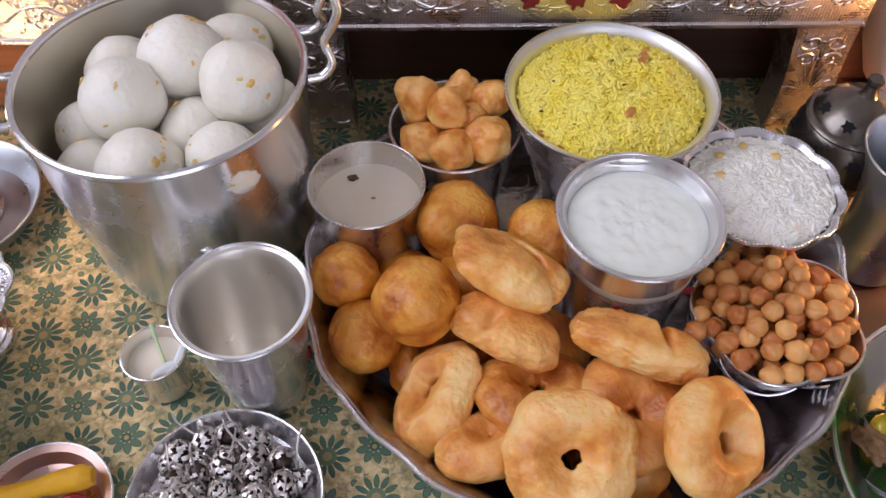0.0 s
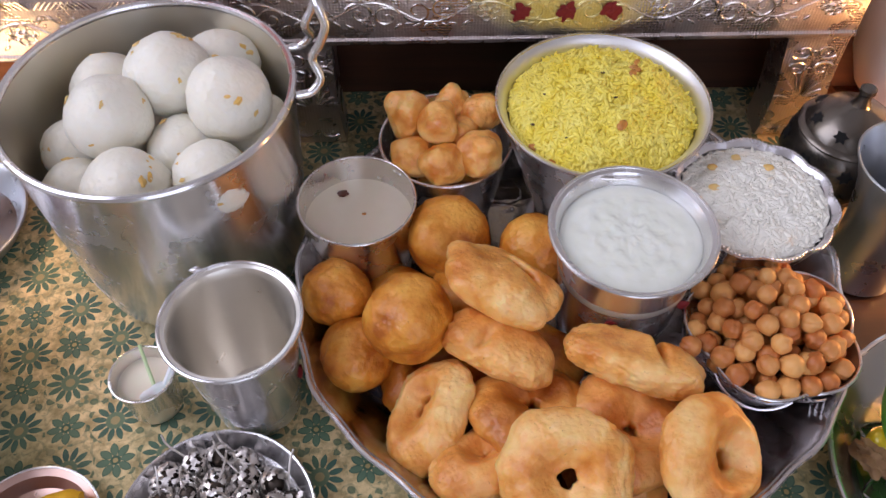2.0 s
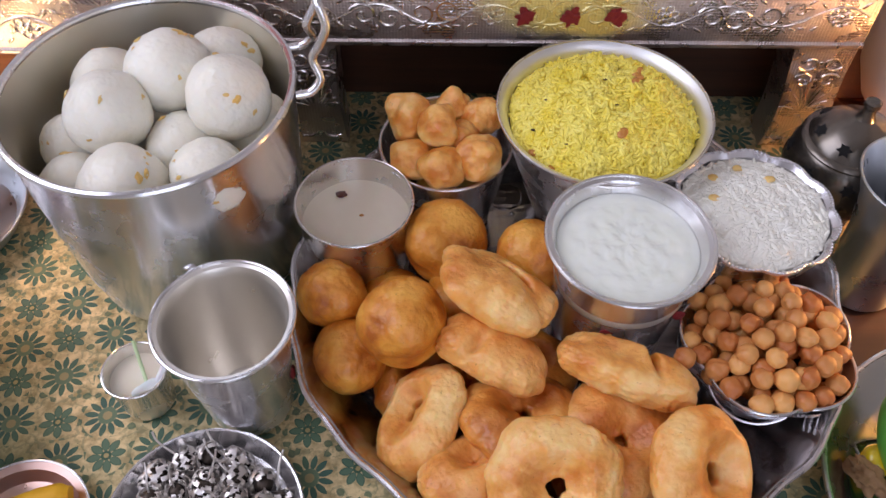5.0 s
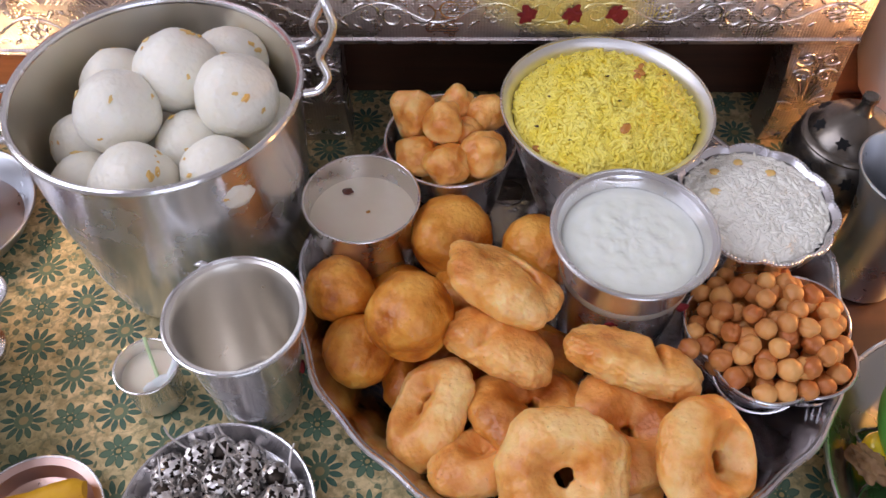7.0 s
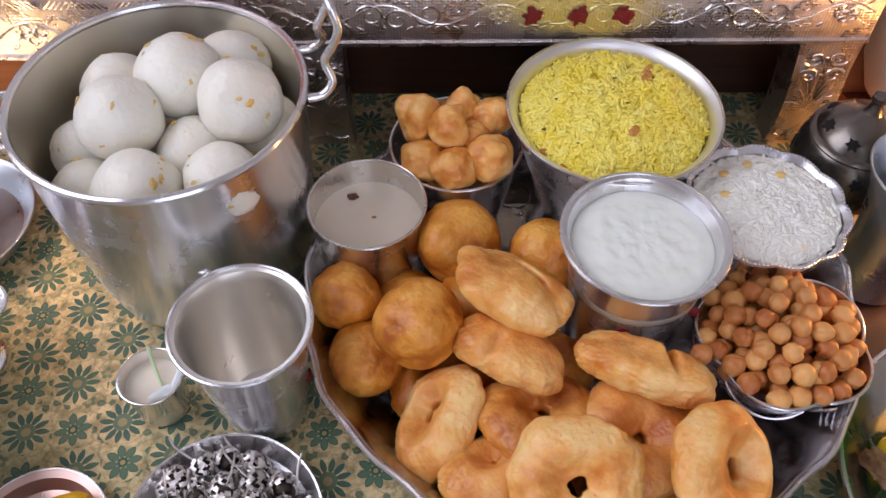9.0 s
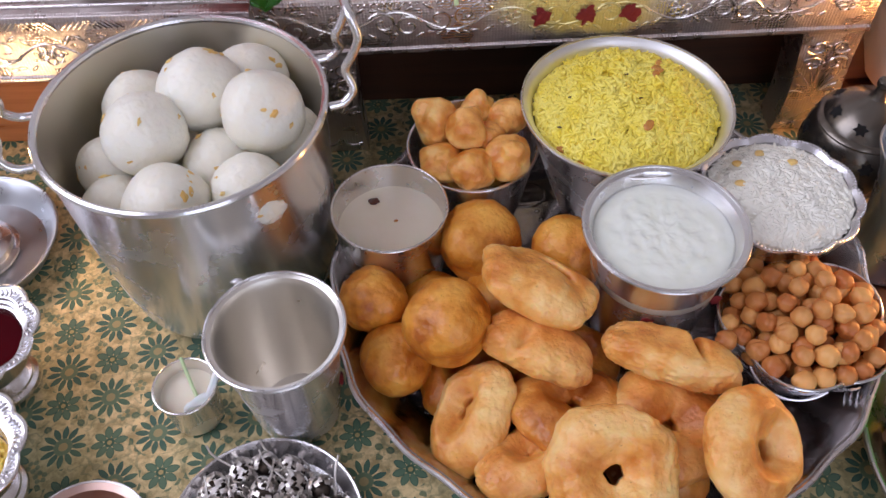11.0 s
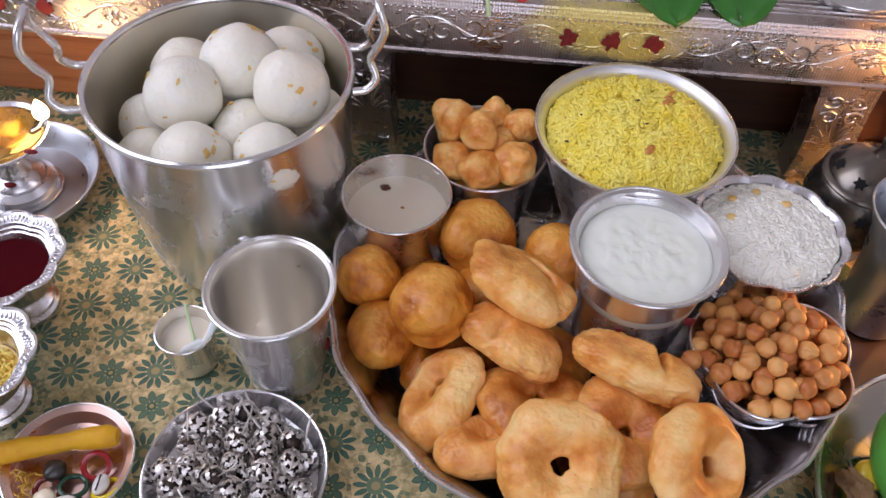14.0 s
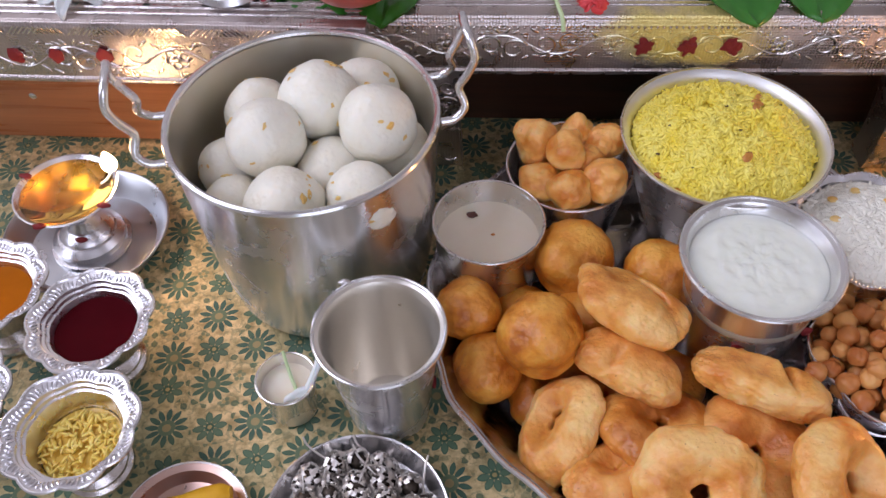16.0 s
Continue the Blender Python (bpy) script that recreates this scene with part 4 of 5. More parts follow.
kheer = vessel("pudding_bowl", "straight-sided steel bowl of pale milk pudding in the tray", "bowl", (-0.0469, 0.332, FLOOR + 0.012),
               [(0, 0.0), (0.0285, 0.0), (0.0305, 0.002), (0.0318, 0.020), (0.0340, 0.055), (0.0348, 0.0615)], [(0.0340, 0.0622), (0.0332, 0.055), (0.031, 0.02), (0.029, 0.003), (0, 0.003)], STEEL_SATIN, 72, rim=(0.0346, 0.0618, 0.0009))
part("pudding", lathe([(0, 0.030), (0.0318, 0.030), (0.0329, 0.0445), (0.020, 0.0450), (0, 0.0450)], 56), KHEER, kheer, "creamy milk pudding")
part("raisin", blob(0.0026, 3, 0.3, 2, (1.3, 0.9, 0.6), 3), RAISIN, kheer, "brown raisin").location = (-0.0107, 0.0193, 0.0456)
part("speck", blob(0.0011, 4, 0.3, 2, (1.3, 0.9, 0.6), 2), NUTMAT, kheer).location = (0.003, 0.003, 0.0452)

pakora = vessel("fritter_bowl", "small steel bowl heaped with round fritters", "bowl", (0.0065, 0.3854, FLOOR),
                [(0, 0.0), (0.026, 0.0), (0.029, 0.003), (0.0345, 0.030), (0.0398, 0.060), (0.0418, 0.0695)], [(0.0408, 0.0708), (0.0388, 0.060), (0.0335, 0.030), (0.028, 0.005), (0, 0.005)], STEEL, 72, rim=(0.0415, 0.0703, 0.0011))
PAK = [(-0.0163, 0.3915, 0.090, 0.0138), (0.0025, 0.3773, 0.096, 0.0128), (0.0107, 0.4023, 0.089, 0.0115), (0.0290, 0.3942, 0.089, 0.0127), (0.0163, 0.3784, 0.087, 0.0110), (0.0267, 0.3625, 0.085, 0.0140), (-0.0143, 0.3670, 0.079, 0.0130),
       (0.0049, 0.3558, 0.083, 0.0136), (-0.010, 0.385, 0.068, 0.015), (0.018, 0.375, 0.066, 0.015), (0.008, 0.400, 0.066, 0.015), (0.006, 0.385, 0.046, 0.018), (0.002, 0.366, 0.063, 0.014)]
for i, (x, y, z, r) in enumerate(PAK):
    solid("round_fritter", grainy(blob(r, i + 2, 0.16, 1.5, (1, 1, 0.98), 5, 0.38, 0.35), i, 0.0004, 0.5), FRIED_PALE, facing((x, y, z), (rnd.uniform(-1, 1), rnd.uniform(-1, 0.5), rnd.uniform(0, 1))), "small round golden fritter heaped in a bowl", "fritter", "fritters in the bowl")

yellow = vessel("lemon_rice_bowl", "wide flared steel bowl heaped with yellow lemon rice", "bowl", (0.103, 0.3915, FLOOR),
                [(0, 0.0), (0.032, 0.0), (0.035, 0.003), (0.044, 0.030), (0.054, 0.062), (0.0605, 0.082), (0.0645, 0.0925), (0.0657, 0.0945)],
                [(0.0650, 0.0955), (0.0618, 0.0936), (0.0590, 0.0890), (0.0575, 0.0830), (0.0525, 0.064), (0.043, 0.032), (0.034, 0.005), (0, 0.005)], STEEL_SATIN, 96, rim=(0.0654, 0.0950, 0.0010), inside=PALE_STEEL)
lemon = mound(0.0590, 0.1080, 0.0840, 3, 0.0052)
part("rice_bed", surface(0.0572, lemon, 0.070, 44, 120), YELRICE, yellow, "yellow rice", sharp=180)
grains(4300, over(lemon, 0.0570, (-0.0006, 0.0013)), 0.0072, 0.0024, YELRICE, "loose_rice", yellow, random.Random(5), "loose yellow rice grains", 0.40)
for i, (x, y, z) in enumerate(((0.0052, -0.0338, 0.1025), (0.0195, 0.018, 0.106), (0.0165, 0.006, 0.108), (0.0225, 0.022, 0.106), (-0.045, -0.033, 0.092), (-0.035, -0.045, 0.090), (0.020, 0.0125, 0.1075))):
    nt = part("roasted_lentil", blob(0.0029 * (1.2 if i == 0 else 0.9), i, 0.15, 1.5, (1.3, 0.85, 0.6), 2), NUTMAT, yellow, "brown roasted lentil")
    nt.matrix_local = pose(x, y, lemon(x, y) + 0.0022, rnd.uniform(-20, 20), rnd.uniform(-20, 20), rnd.uniform(0, 180))
for i in range(7):
    a, q = rnd.uniform(0, 6.28), 0.05 * math.sqrt(rnd.random())
    sd = part("seed", blob(0.0010, i, 0.2, 1.5, (1.6, 0.8, 0.7), 1), SEEDMAT, yellow, "dark mustard seed")
    sd.location = (q * math.cos(a), q * math.sin(a), lemon(q * math.cos(a), q * math.sin(a)) + 0.0018)

curd = vessel("curd_cup", "polished steel cup with a broad rim full of white curd", "cup", (0.1051, 0.2877, FLOOR + 0.006),
              [(0, 0.0), (0.029, 0.0), (0.0315, 0.003), (0.0345, 0.030), (0.0380, 0.070), (0.0395, 0.084), (0.0420, 0.0895), (0.0450, 0.0915)],
              [(0.0446, 0.0925), (0.0415, 0.0912), (0.0388, 0.0860), (0.0370, 0.070), (0.0335, 0.03), (0.03, 0.005), (0, 0.005)], STEEL, 96, rim=(0.0447, 0.0920, 0.0011))
def curd_top(x, y):
    p, t = Vector((x, y, 0.4)), math.hypot(x, y) / 0.0385
    lumps = 0.0015 * noise.noise(p * 70) + 0.0011 * noise.noise(p * 160) + 0.0006 * abs(noise.noise(p * 300))
    return 0.0862 + lumps * (1 - t ** 4) - 0.0022 * t ** 6


part("curd", surface(0.0385, curd_top, 0.060, 44, 110), CURD, curd, "thick white curd", sharp=180)
for x, y in ((-0.010, -0.0345), (0.030, -0.022)):
    d = part("vermilion_dab", blob(0.0042, 6, 0.25, 2, (1, 0.35, 0.8), 2), KUMDAB, curd, "dark red dab")
    d.location = (x * 1.02, y * 1.02, 0.052)


def scallop(lobes, deep, r0):
    def warp(a, r, z):
        k = max(0.0, min(1.0, (r - r0 * 0.55) / (r0 * 0.45)))
        return r * (1 + k * deep * (abs(math.sin(a * lobes / 2)) - 0.6)), z
    return warp


white = vessel("white_rice_bowl", "silver bowl with a scalloped beaded rim full of white rice", "bowl", (0.1876, 0.330, FLOOR),
               [(0, 0.0), (0.022, 0.0), (0.024, 0.003), (0.021, 0.012), (0.030, 0.030), (0.041, 0.055), (0.0455, 0.0700), (0.0478, 0.0735)],
               [(0.0474, 0.0745), (0.0435, 0.0715), (0.040, 0.056), (0.029, 0.031), (0.015, 0.020), (0, 0.019)], SILVER, 144, scallop(11, 0.06, 0.0474))
bm = bmesh.new()
for i in range(132):
    a = 2 * math.pi * i / 132
    r, _ = scallop(11, 0.06, 0.0474)(a, 0.0468, 0)
    bmesh.ops.create_icosphere(bm, subdivisions=1, radius=0.00105, matrix=Matrix.Translation((r * math.cos(a), r * math.sin(a), 0.0746)))
part("beaded_edge", bm, SILVER, white)
plainrice = mound(0.0440, 0.0780, 0.0705, 7, 0.0030)
part("rice_bed", surface(0.0425, plainrice, 0.066, 40, 110), WHITERICE, white, "white rice", sharp=180)
grains(1800, over(plainrice, 0.0420, (-0.0019, 0.0001)), 0.0072, 0.0025, WHITERICE, "loose_rice", white, random.Random(6), "loose white rice grains", 0.28)
for x, y in ((-0.004, 0.031), (-0.021, 0.022), (-0.024, 0.005), (0.012, 0.020)):
    part("lentil", blob(0.0028, x * 99, 0.15, 1.5, (1.2, 0.9, 0.5), 2), DAL, white, "yellow lentil").location = (x, y, plainrice(x, y) + 0.0012)


# the lobed bowl of chickpeas
CX, CY = 0.1845, 0.2530


def petal_bowl(a, r, z):
    k = max(0.0, min(1.0, (r - 0.016) / 0.026))
    return r * (1 + k * (0.135 * abs(math.sin(2.5 * (a - radians(-80)))) - 0.065)), z + k * 0.0018 * abs(math.sin(2.5 * (a - radians(-80))))


peabowl = vessel("petal_bowl", "silver bowl with a petal-shaped rim heaped with boiled chickpeas", "bowl", (CX, CY, FLOOR),
                 [(0, 0.0), (0.020, 0.0), (0.022, 0.003), (0.027, 0.012), (0.036, 0.028), (0.0425, 0.046), (0.0450, 0.0520)],
                 [(0.0445, 0.0530), (0.0415, 0.0465), (0.035, 0.029), (0.026, 0.014), (0.015, 0.006), (0, 0.005)], SILVER, 150, petal_bowl, rim=(0.0447, 0.0525, 0.0010))
rb = bmesh.new()
for k in range(5):
    for j, zz in enumerate((0.044, 0.040, 0.036)):
        a0 = radians(-80 + 72 * k)
        pts = []
        for t in np.linspace(0.08, 0.92, 14):
            a = a0 + t * radians(72)
            r = petal_bowl(a, 0.0412 - 0.0020 * j + 0.0012, 0)[0]
            pts.append((r * math.cos(a), r * math.sin(a), zz - 0.006 * math.sin(t * math.pi)))
        tube(pts, 0.0007, 5, False, rb)
part("embossed_ribs", rb, SILVER, peabowl)


def chickpea_mesh(seed):
    bm = bmesh.new()
    bmesh.ops.create_icosphere(bm, subdivisions=4, radius=1)
    for v in bm.verts:
        d = v.co.normalized()
        k = 1 + 0.09 * noise.noise(d * 1.5 + Vector((seed, 0, 0))) + 0.04 * noise.noise(d * 3.4 + Vector((seed, 3, 0)))
        k += 0.45 * max(0, d.z - 0.80) * 2
        k -= 0.17 * math.exp(-(d.x / 0.17) ** 2) * max(0, d.y * 0.8 + d.z * 0.5)
        v.co = d * k * 0.0057
    return mesh_of("chickpea", bm, PEAMAT, 80)


PEAS = [chickpea_mesh(s * 1.7) for s in range(6)]
rp = random.Random(21)
spots = []
for layer, (z0, zc, rad, dist) in enumerate(((0.046, 0.050, 0.034, 0.0108), (0.053, 0.061, 0.038, 0.0104), (0.0580, 0.0715, 0.0415, 0.0102), (0.067, 0.0790, 0.031, 0.0106))):
    placed = []
    for _ in range(2500):
        q, a = rad * math.sqrt(rp.random()), rp.uniform(0, 6.283)
        x, y = q * math.cos(a), q * math.sin(a)
        if all((x - u) ** 2 + (y - w) ** 2 > dist ** 2 for u, w in placed):
            placed.append((x, y))
            spots.append((CX + x * 1.03, CY + y, z0 + (zc - z0) * (1 - (q / rad) ** 2) + rp.uniform(-0.001, 0.001)))
spots.append((0.1345, 0.2375, 0.0645))
for i, p in enumerate(spots):
    ob = new("chickpea", PEAS[i % 6])
    ob.matrix_world = pose(*p, rp.uniform(0, 360), rp.uniform(0, 360), rp.uniform(0, 360)) @ Matrix.Scale(rp.uniform(0.88, 1.1), 4)
    tagged(ob, "tan brown boiled chickpea heaped in a bowl", "chickpea", "chickpeas in the bowl")

# fried rings, oval cakes and balls
RINGS = [
    # place, normal, long axis, outer, hole, thickness, oval, hole's offset, slit, crags, material, label
    ((0.0620, 0.1700, 0.0580), (-0.08, -0.42, 0.90), (1, 0, 0), 0.0340, 0.0048, 0.030, 1.0, (0.0, -0.002), 0.0, 1.3, FRIED_PALE, "pale golden fried ring with a small hole"),
    ((0.1330, 0.1770, 0.0610), (0.42, -0.30, 0.80), (0.25, 1, 0), 0.0272, 0.0046, 0.030, 1.20, (0.0, -0.006), 0.2, 0.8, FRIED_PALE, "golden fried ring leaning on its side"),
    ((-0.0045, 0.2110, 0.0400), (-0.55, -0.05, 0.80), (0.50, 0.85, 0.2), 0.0250, 0.0012, 0.031, 1.36, (0.004, 0.005), 3.2, 1.0, FRIED_PALE, "golden oval fried ring with a slit"),
    ((0.0500, 0.2130, 0.0430), (0.1, 0.25, 0.95), (1, 0.3, 0), 0.0310, 0.0040, 0.026, 1.1, (0, 0), 0.0, 0.6, FRIED, "golden fried ring low in the pile"),
    ((0.0240, 0.1850, 0.0400), (-0.10, 0.35, 0.90), (1, 0.50, 0), 0.0230, 0.0010, 0.026, 1.35, (0, 0), 0.0, 0.8, FRIED_TAN, "golden fried ring at the bottom of the pile"),
    ((0.1000, 0.1990, 0.0420), (0.1, -0.1, 0.95), (1, 0, 0), 0.0330, 0.0040, 0.026, 1.0, (0, 0), 0.0, 0.9, FRIED_TAN, "golden fried ring low in the pile"),
    ((0.0930, 0.1880, 0.0260), (0.05, -0.1, 0.95), (1, 0, 0), 0.0300, 0.0040, 0.028, 1.0, (0, 0), 0.0, 0.6, FRIED, "golden fried ring at the bottom of the pile"),
    ((-0.0050, 0.2450, 0.0230), (0.0, 0.0, 1.0), (1, 0, 0), 0.0300, 0.0040, 0.026, 1.0, (0, 0), 0.0, 0.6, FRIED_DEEP, "deep golden fried ring at the bottom of the pile"),
    ((0.0500, 0.2500, 0.0260), (0.05, 0.1, 0.95), (1, 0, 0), 0.0340, 0.0040, 0.030, 1.0, (0, 0), 0.0, 0.6, FRIED_DEEP, "deep golden fried ring at the bottom of the pile"),
]
for i, (at, nrm, along, outer, hole, thick, oval, dent, slit, crag, mat, lab) in enumerate(RINGS):
    solid("fried_ring", ring_cake(outer, hole, thick, i + 1, oval, crag, dent, slit), mat, laid(at, nrm, along), lab, "fried snack", "fried snacks on the tray", 180)
CAKES = [
    # place, normal, long axis, half length, half width, thickness, taper, bend, dents, crags, material, label
    ((0.0355, 0.2685, 0.0800), (0.25, 0.18, 0.88), (0.86, -0.50, -0.15), 0.0350, 0.0205, 0.027, 0.06, 0.0, ((0.006, 0.006, 0.008, 0.0016, -20, 0.010), (-0.012, 0.0, 0.016, 0.010, 0, 0.001)), 0.6, FRIED_PALE, "smooth tan fried cake on top of the pile"),
    ((0.0330, 0.2425, 0.0600), (0.25, 0.20, 0.88), (0.86, -0.45, -0.15), 0.0315, 0.0190, 0.027, 0.0, -0.004, ((-0.008, -0.010, 0.008, 0.003, 70, 0.006),), 0.7, FRIED_TAN, "golden fried cake tucked under another"),
    ((0.1030, 0.2295, 0.0640), (0.12, 0.25, 0.88), (0.92, -0.35, 0.05), 0.0375, 0.0155, 0.027, -0.05, 0.0, ((0.010, 0.006, 0.010, 0.0020, -60, 0.009),), 1.8, FRIED_PALE, "long golden fried cake with a rough crust"),
]
for i, (at, nrm, along, lx, ly, thick, taper, bend, dents, crag, mat, lab) in enumerate(CAKES):
    solid("fried_cake", cake(lx, ly, thick, i + 47, taper, bend, dents, crag), mat, laid(at, nrm, along), lab, "fried snack", "fried snacks on the tray", 180)
BONDAS = [((-0.0582, 0.2852, 0.0510), 0.0203), ((-0.0161, 0.2585, 0.0630), 0.0250), ((-0.0470, 0.2515, 0.0370), 0.0218), ((0.0066, 0.3208, 0.0560), 0.0258), ((0.0589, 0.3097, 0.0560), 0.0225), ((-0.0220, 0.2950, 0.0280), 0.0215),
          ((0.0150, 0.2850, 0.0360), 0.0240)]
for i, (at, r) in enumerate(BONDAS):
    solid("fried_ball", grainy(blob(r, 20 + i, 0.055, 1.5, (1, 1, 0.95), 6, 0.35, 0.35), i, 0.0008, 0.33), FRIED_DEEP, facing(at, (rnd.uniform(-1, 1), rnd.uniform(-1, 1), 0.6)), "deep golden round fried dumpling on the tray", "fried dumpling", "fried dumplings on the tray", 180)


# ---- the oil lamp on its saucer ----
saucer = vessel("lamp_saucer", "deep steel saucer under the oil lamp", "saucer", (-0.3366, 0.3716, 0.0),
                [(0, 0.0008), (0.045, 0.0008), (0.0475, 0.002), (0.0520, 0.010), (0.0570, 0.0180), (0.0585, 0.0192)], [(0.0580, 0.0198), (0.0555, 0.0182), (0.0500, 0.010), (0.0455, 0.0040), (0.030, 0.0035), (0, 0.0035)], ALU, 80, rim=(0.0583, 0.0195, 0.0008))
oil_lamp = thing("oil_lamp", "silver oil lamp with a lit wick and clear oil", "oil lamp", (-0.3375, 0.3725, 0.0036))
part("foot", lathe([(0, 0), (0.0270, 0), (0.0290, 0.001), (0.0285, 0.0025), (0.0245, 0.0032), (0.0245, 0.0045), (0.0262, 0.006), (0.0255, 0.009), (0.0210, 0.0125), (0.0195, 0.0128), (0.0195, 0.0142), (0.0180, 0.016), (0.012, 0.020), (0, 0.020)], 64), SILVER, oil_lamp, "stepped round foot", 25)
part("stem", lathe([(0, 0.0195), (0.0122, 0.0195), (0.0085, 0.026), (0.0072, 0.031), (0.0085, 0.035), (0.012, 0.0375), (0, 0.0375)], 40), SILVER, oil_lamp)


def lip(a, r, z):
    k = max(0.0, min(1.0, (r - 0.015) / 0.02))
    w = math.exp(-((a - radians(29)) / 0.22) ** 2)
    return r * (1 + 0.03 * k * w), z


part("oil_dish", lathe([(0, 0.0372), (0.012, 0.0374), (0.022, 0.0425), (0.0315, 0.0515), (0.0345, 0.0545), (0.0352, 0.0560), (0.0340, 0.0562), (0.0305, 0.0530), (0.021, 0.0455), (0.010, 0.0420), (0, 0.0415)], 72, lip), SILVER, oil_lamp, "shallow silver dish")
part("oil", lathe([(0, 0.0435), (0.018, 0.0450), (0.0300, 0.0530), (0.0312, 0.0540), (0.015, 0.0541), (0, 0.0541)], 56), OIL, oil_lamp, "clear golden oil").visible_shadow = False
part("wick", tube(spline([(0.022, 0.0075, 0.0535), (0.026, 0.0120, 0.0548), (0.0288, 0.0158, 0.0590)]), 0.0010, 7), PETALWHITE, oil_lamp, "white cotton wick")
part("flame", lathe([(0, 0.0590), (0.0020, 0.0593), (0.0034, 0.0604), (0.0040, 0.0622), (0.0040, 0.0640), (0.0034, 0.0662), (0.0024, 0.0686), (0.0012, 0.0708), (0, 0.0725)], 24), FLAME, oil_lamp, "small yellow flame").matrix_local = pose(0.0290, 0.0160, -0.0140) @ Matrix.Diagonal((1.35, 1.35, 1.25, 1))
for a, r, z in ((-100, 0.0348, 0.0560), (-25, 0.0348, 0.0560), (160, 0.0342, 0.0560), (-80, 0.0150, 0.0195)):
    d = part("vermilion_dab", blob(0.0042, a, 0.25, 2, (1.1, 0.6, 0.5), 2), KUMDAB, oil_lamp, "dark red dab")
    d.location = (r * math.cos(radians(a)), r * math.sin(radians(a)), z)


# ---- footed silver cups ----
def footed_cup(at, fill, label, lab2):
    w = scallop(9, 0.085, 0.0375)
    cup = vessel("footed_cup", label, "cup", at,
                 [(0, 0.0005), (0.0195, 0.0005), (0.0208, 0.002), (0.0204, 0.0045), (0.0182, 0.0065), (0.0178, 0.0080), (0.0140, 0.0105), (0.0125, 0.013), (0.0180, 0.019), (0.0245, 0.028), (0.0268, 0.040), (0.0300, 0.0455), (0.0365, 0.0500), (0.0380, 0.0515)],
                 [(0.0376, 0.0527), (0.0345, 0.0515), (0.0305, 0.0500), (0.0300, 0.0478), (0.0285, 0.0474), (0.0280, 0.0452), (0.0266, 0.0448), (0.0252, 0.0400), (0.0225, 0.028), (0.012, 0.019), (0, 0.018)], FOIL_SMOOTH, 135, w, "footed silver cups", inside=SILVER)
    rb = bmesh.new()
    for k in range(9):
        mid = 2 * math.pi * (k + 0.5) / 9
        for side in (-1, 1):
            for j in range(4):
                b0 = mid + side * (0.055 + 0.075 * j)
                pts = []
                for t in np.linspace(0, 1, 6):
                    b = b0 + side * 0.055 * t * t
                    r = w(b, 0.0312 + (0.0050 - 0.0004 * j) * t, 0)[0]
                    pts.append((r * math.cos(b), r * math.sin(b), 0.0503 + 0.0017 * t + 0.0004 * math.sin(t * math.pi)))
                tube(pts, 0.00062, 5, False, rb, lambda t: 0.6 + 0.8 * math.sin(t * math.pi) ** 0.8)
        for q, size in ((0.0345, 0.0013), (0.0322, 0.0009)):
            r = w(mid, q, 0)[0]
            bmesh.ops.create_icosphere(rb, subdivisions=2, radius=size, matrix=Matrix.Translation((r * math.cos(mid), r * math.sin(mid), 0.0512)))
    part("embossed_leaves", rb, SILVER, cup)
    part("rolled_rim", tube([(w(a, 0.0378, 0)[0] * math.cos(a), w(a, 0.0378, 0)[0] * math.sin(a), 0.0524) for a in np.linspace(0, 2 * math.pi, 136)[:-1]], 0.0011, 7, True), SILVER, cup)
    z = {"red": 0.0410, "rice": 0.0330, "paste": 0.0415, "white": 0.040}[fill]
    r = 0.0258 if z > 0.0405 else 0.0250 if z > 0.038 else 0.0232
    mat = {"red": KUMKUM, "rice": WATER, "paste": HALDI, "white": KHEER}[fill]
    part("filling", lathe([(0, 0.024), (0.018, 0.024), (r, z - 0.0008), (r - 0.001, z), (r * 0.5, z), (0, z)], 48), mat, cup, lab2)
    return cup


footed_cup((-0.2904, 0.2708, 0.0), "red", "footed silver cup with a leafy rim full of vermilion", "deep red vermilion liquid")
ricecup = footed_cup((-0.2782, 0.1979, 0.0), "rice", "footed silver cup with yellow rice in oily water", "thin yellow water")
footed_cup((-0.3660, 0.2934, 0.0), "paste", "footed silver cup of orange turmeric paste", "orange turmeric paste")
footed_cup((-0.3590, 0.2130, 0.0), "white", "footed silver cup of pale sandal paste", "pale paste")
grains(230, lambda r: ((lambda q, a: ((q * math.cos(a), q * math.sin(a) - 0.002, 0.0335 + r.uniform(0, 0.003)), (0, 0, 1)))(0.0215 * math.sqrt(r.random()), r.uniform(0, 6.28))), 0.0062, 0.0021, HALDIRICE, "loose_rice", ricecup, random.Random(8), "yellow turmeric rice grains", 0.25)


# ---- plate of silver filigree flowers ----
plate = vessel("filigree_plate", "shallow steel plate heaped with silver filigree flowers", "plate", (-0.1178, 0.1640, 0.0),
               [(0, 0.0006), (0.044, 0.0006), (0.0470, 0.002), (0.0505, 0.0110), (0.0520, 0.0150)], [(0.0512, 0.0156), (0.0495, 0.0112), (0.0460, 0.0036), (0.040, 0.0028), (0, 0.0028)], STEEL, 90, rim=(0.0522, 0.0152, 0.0009))


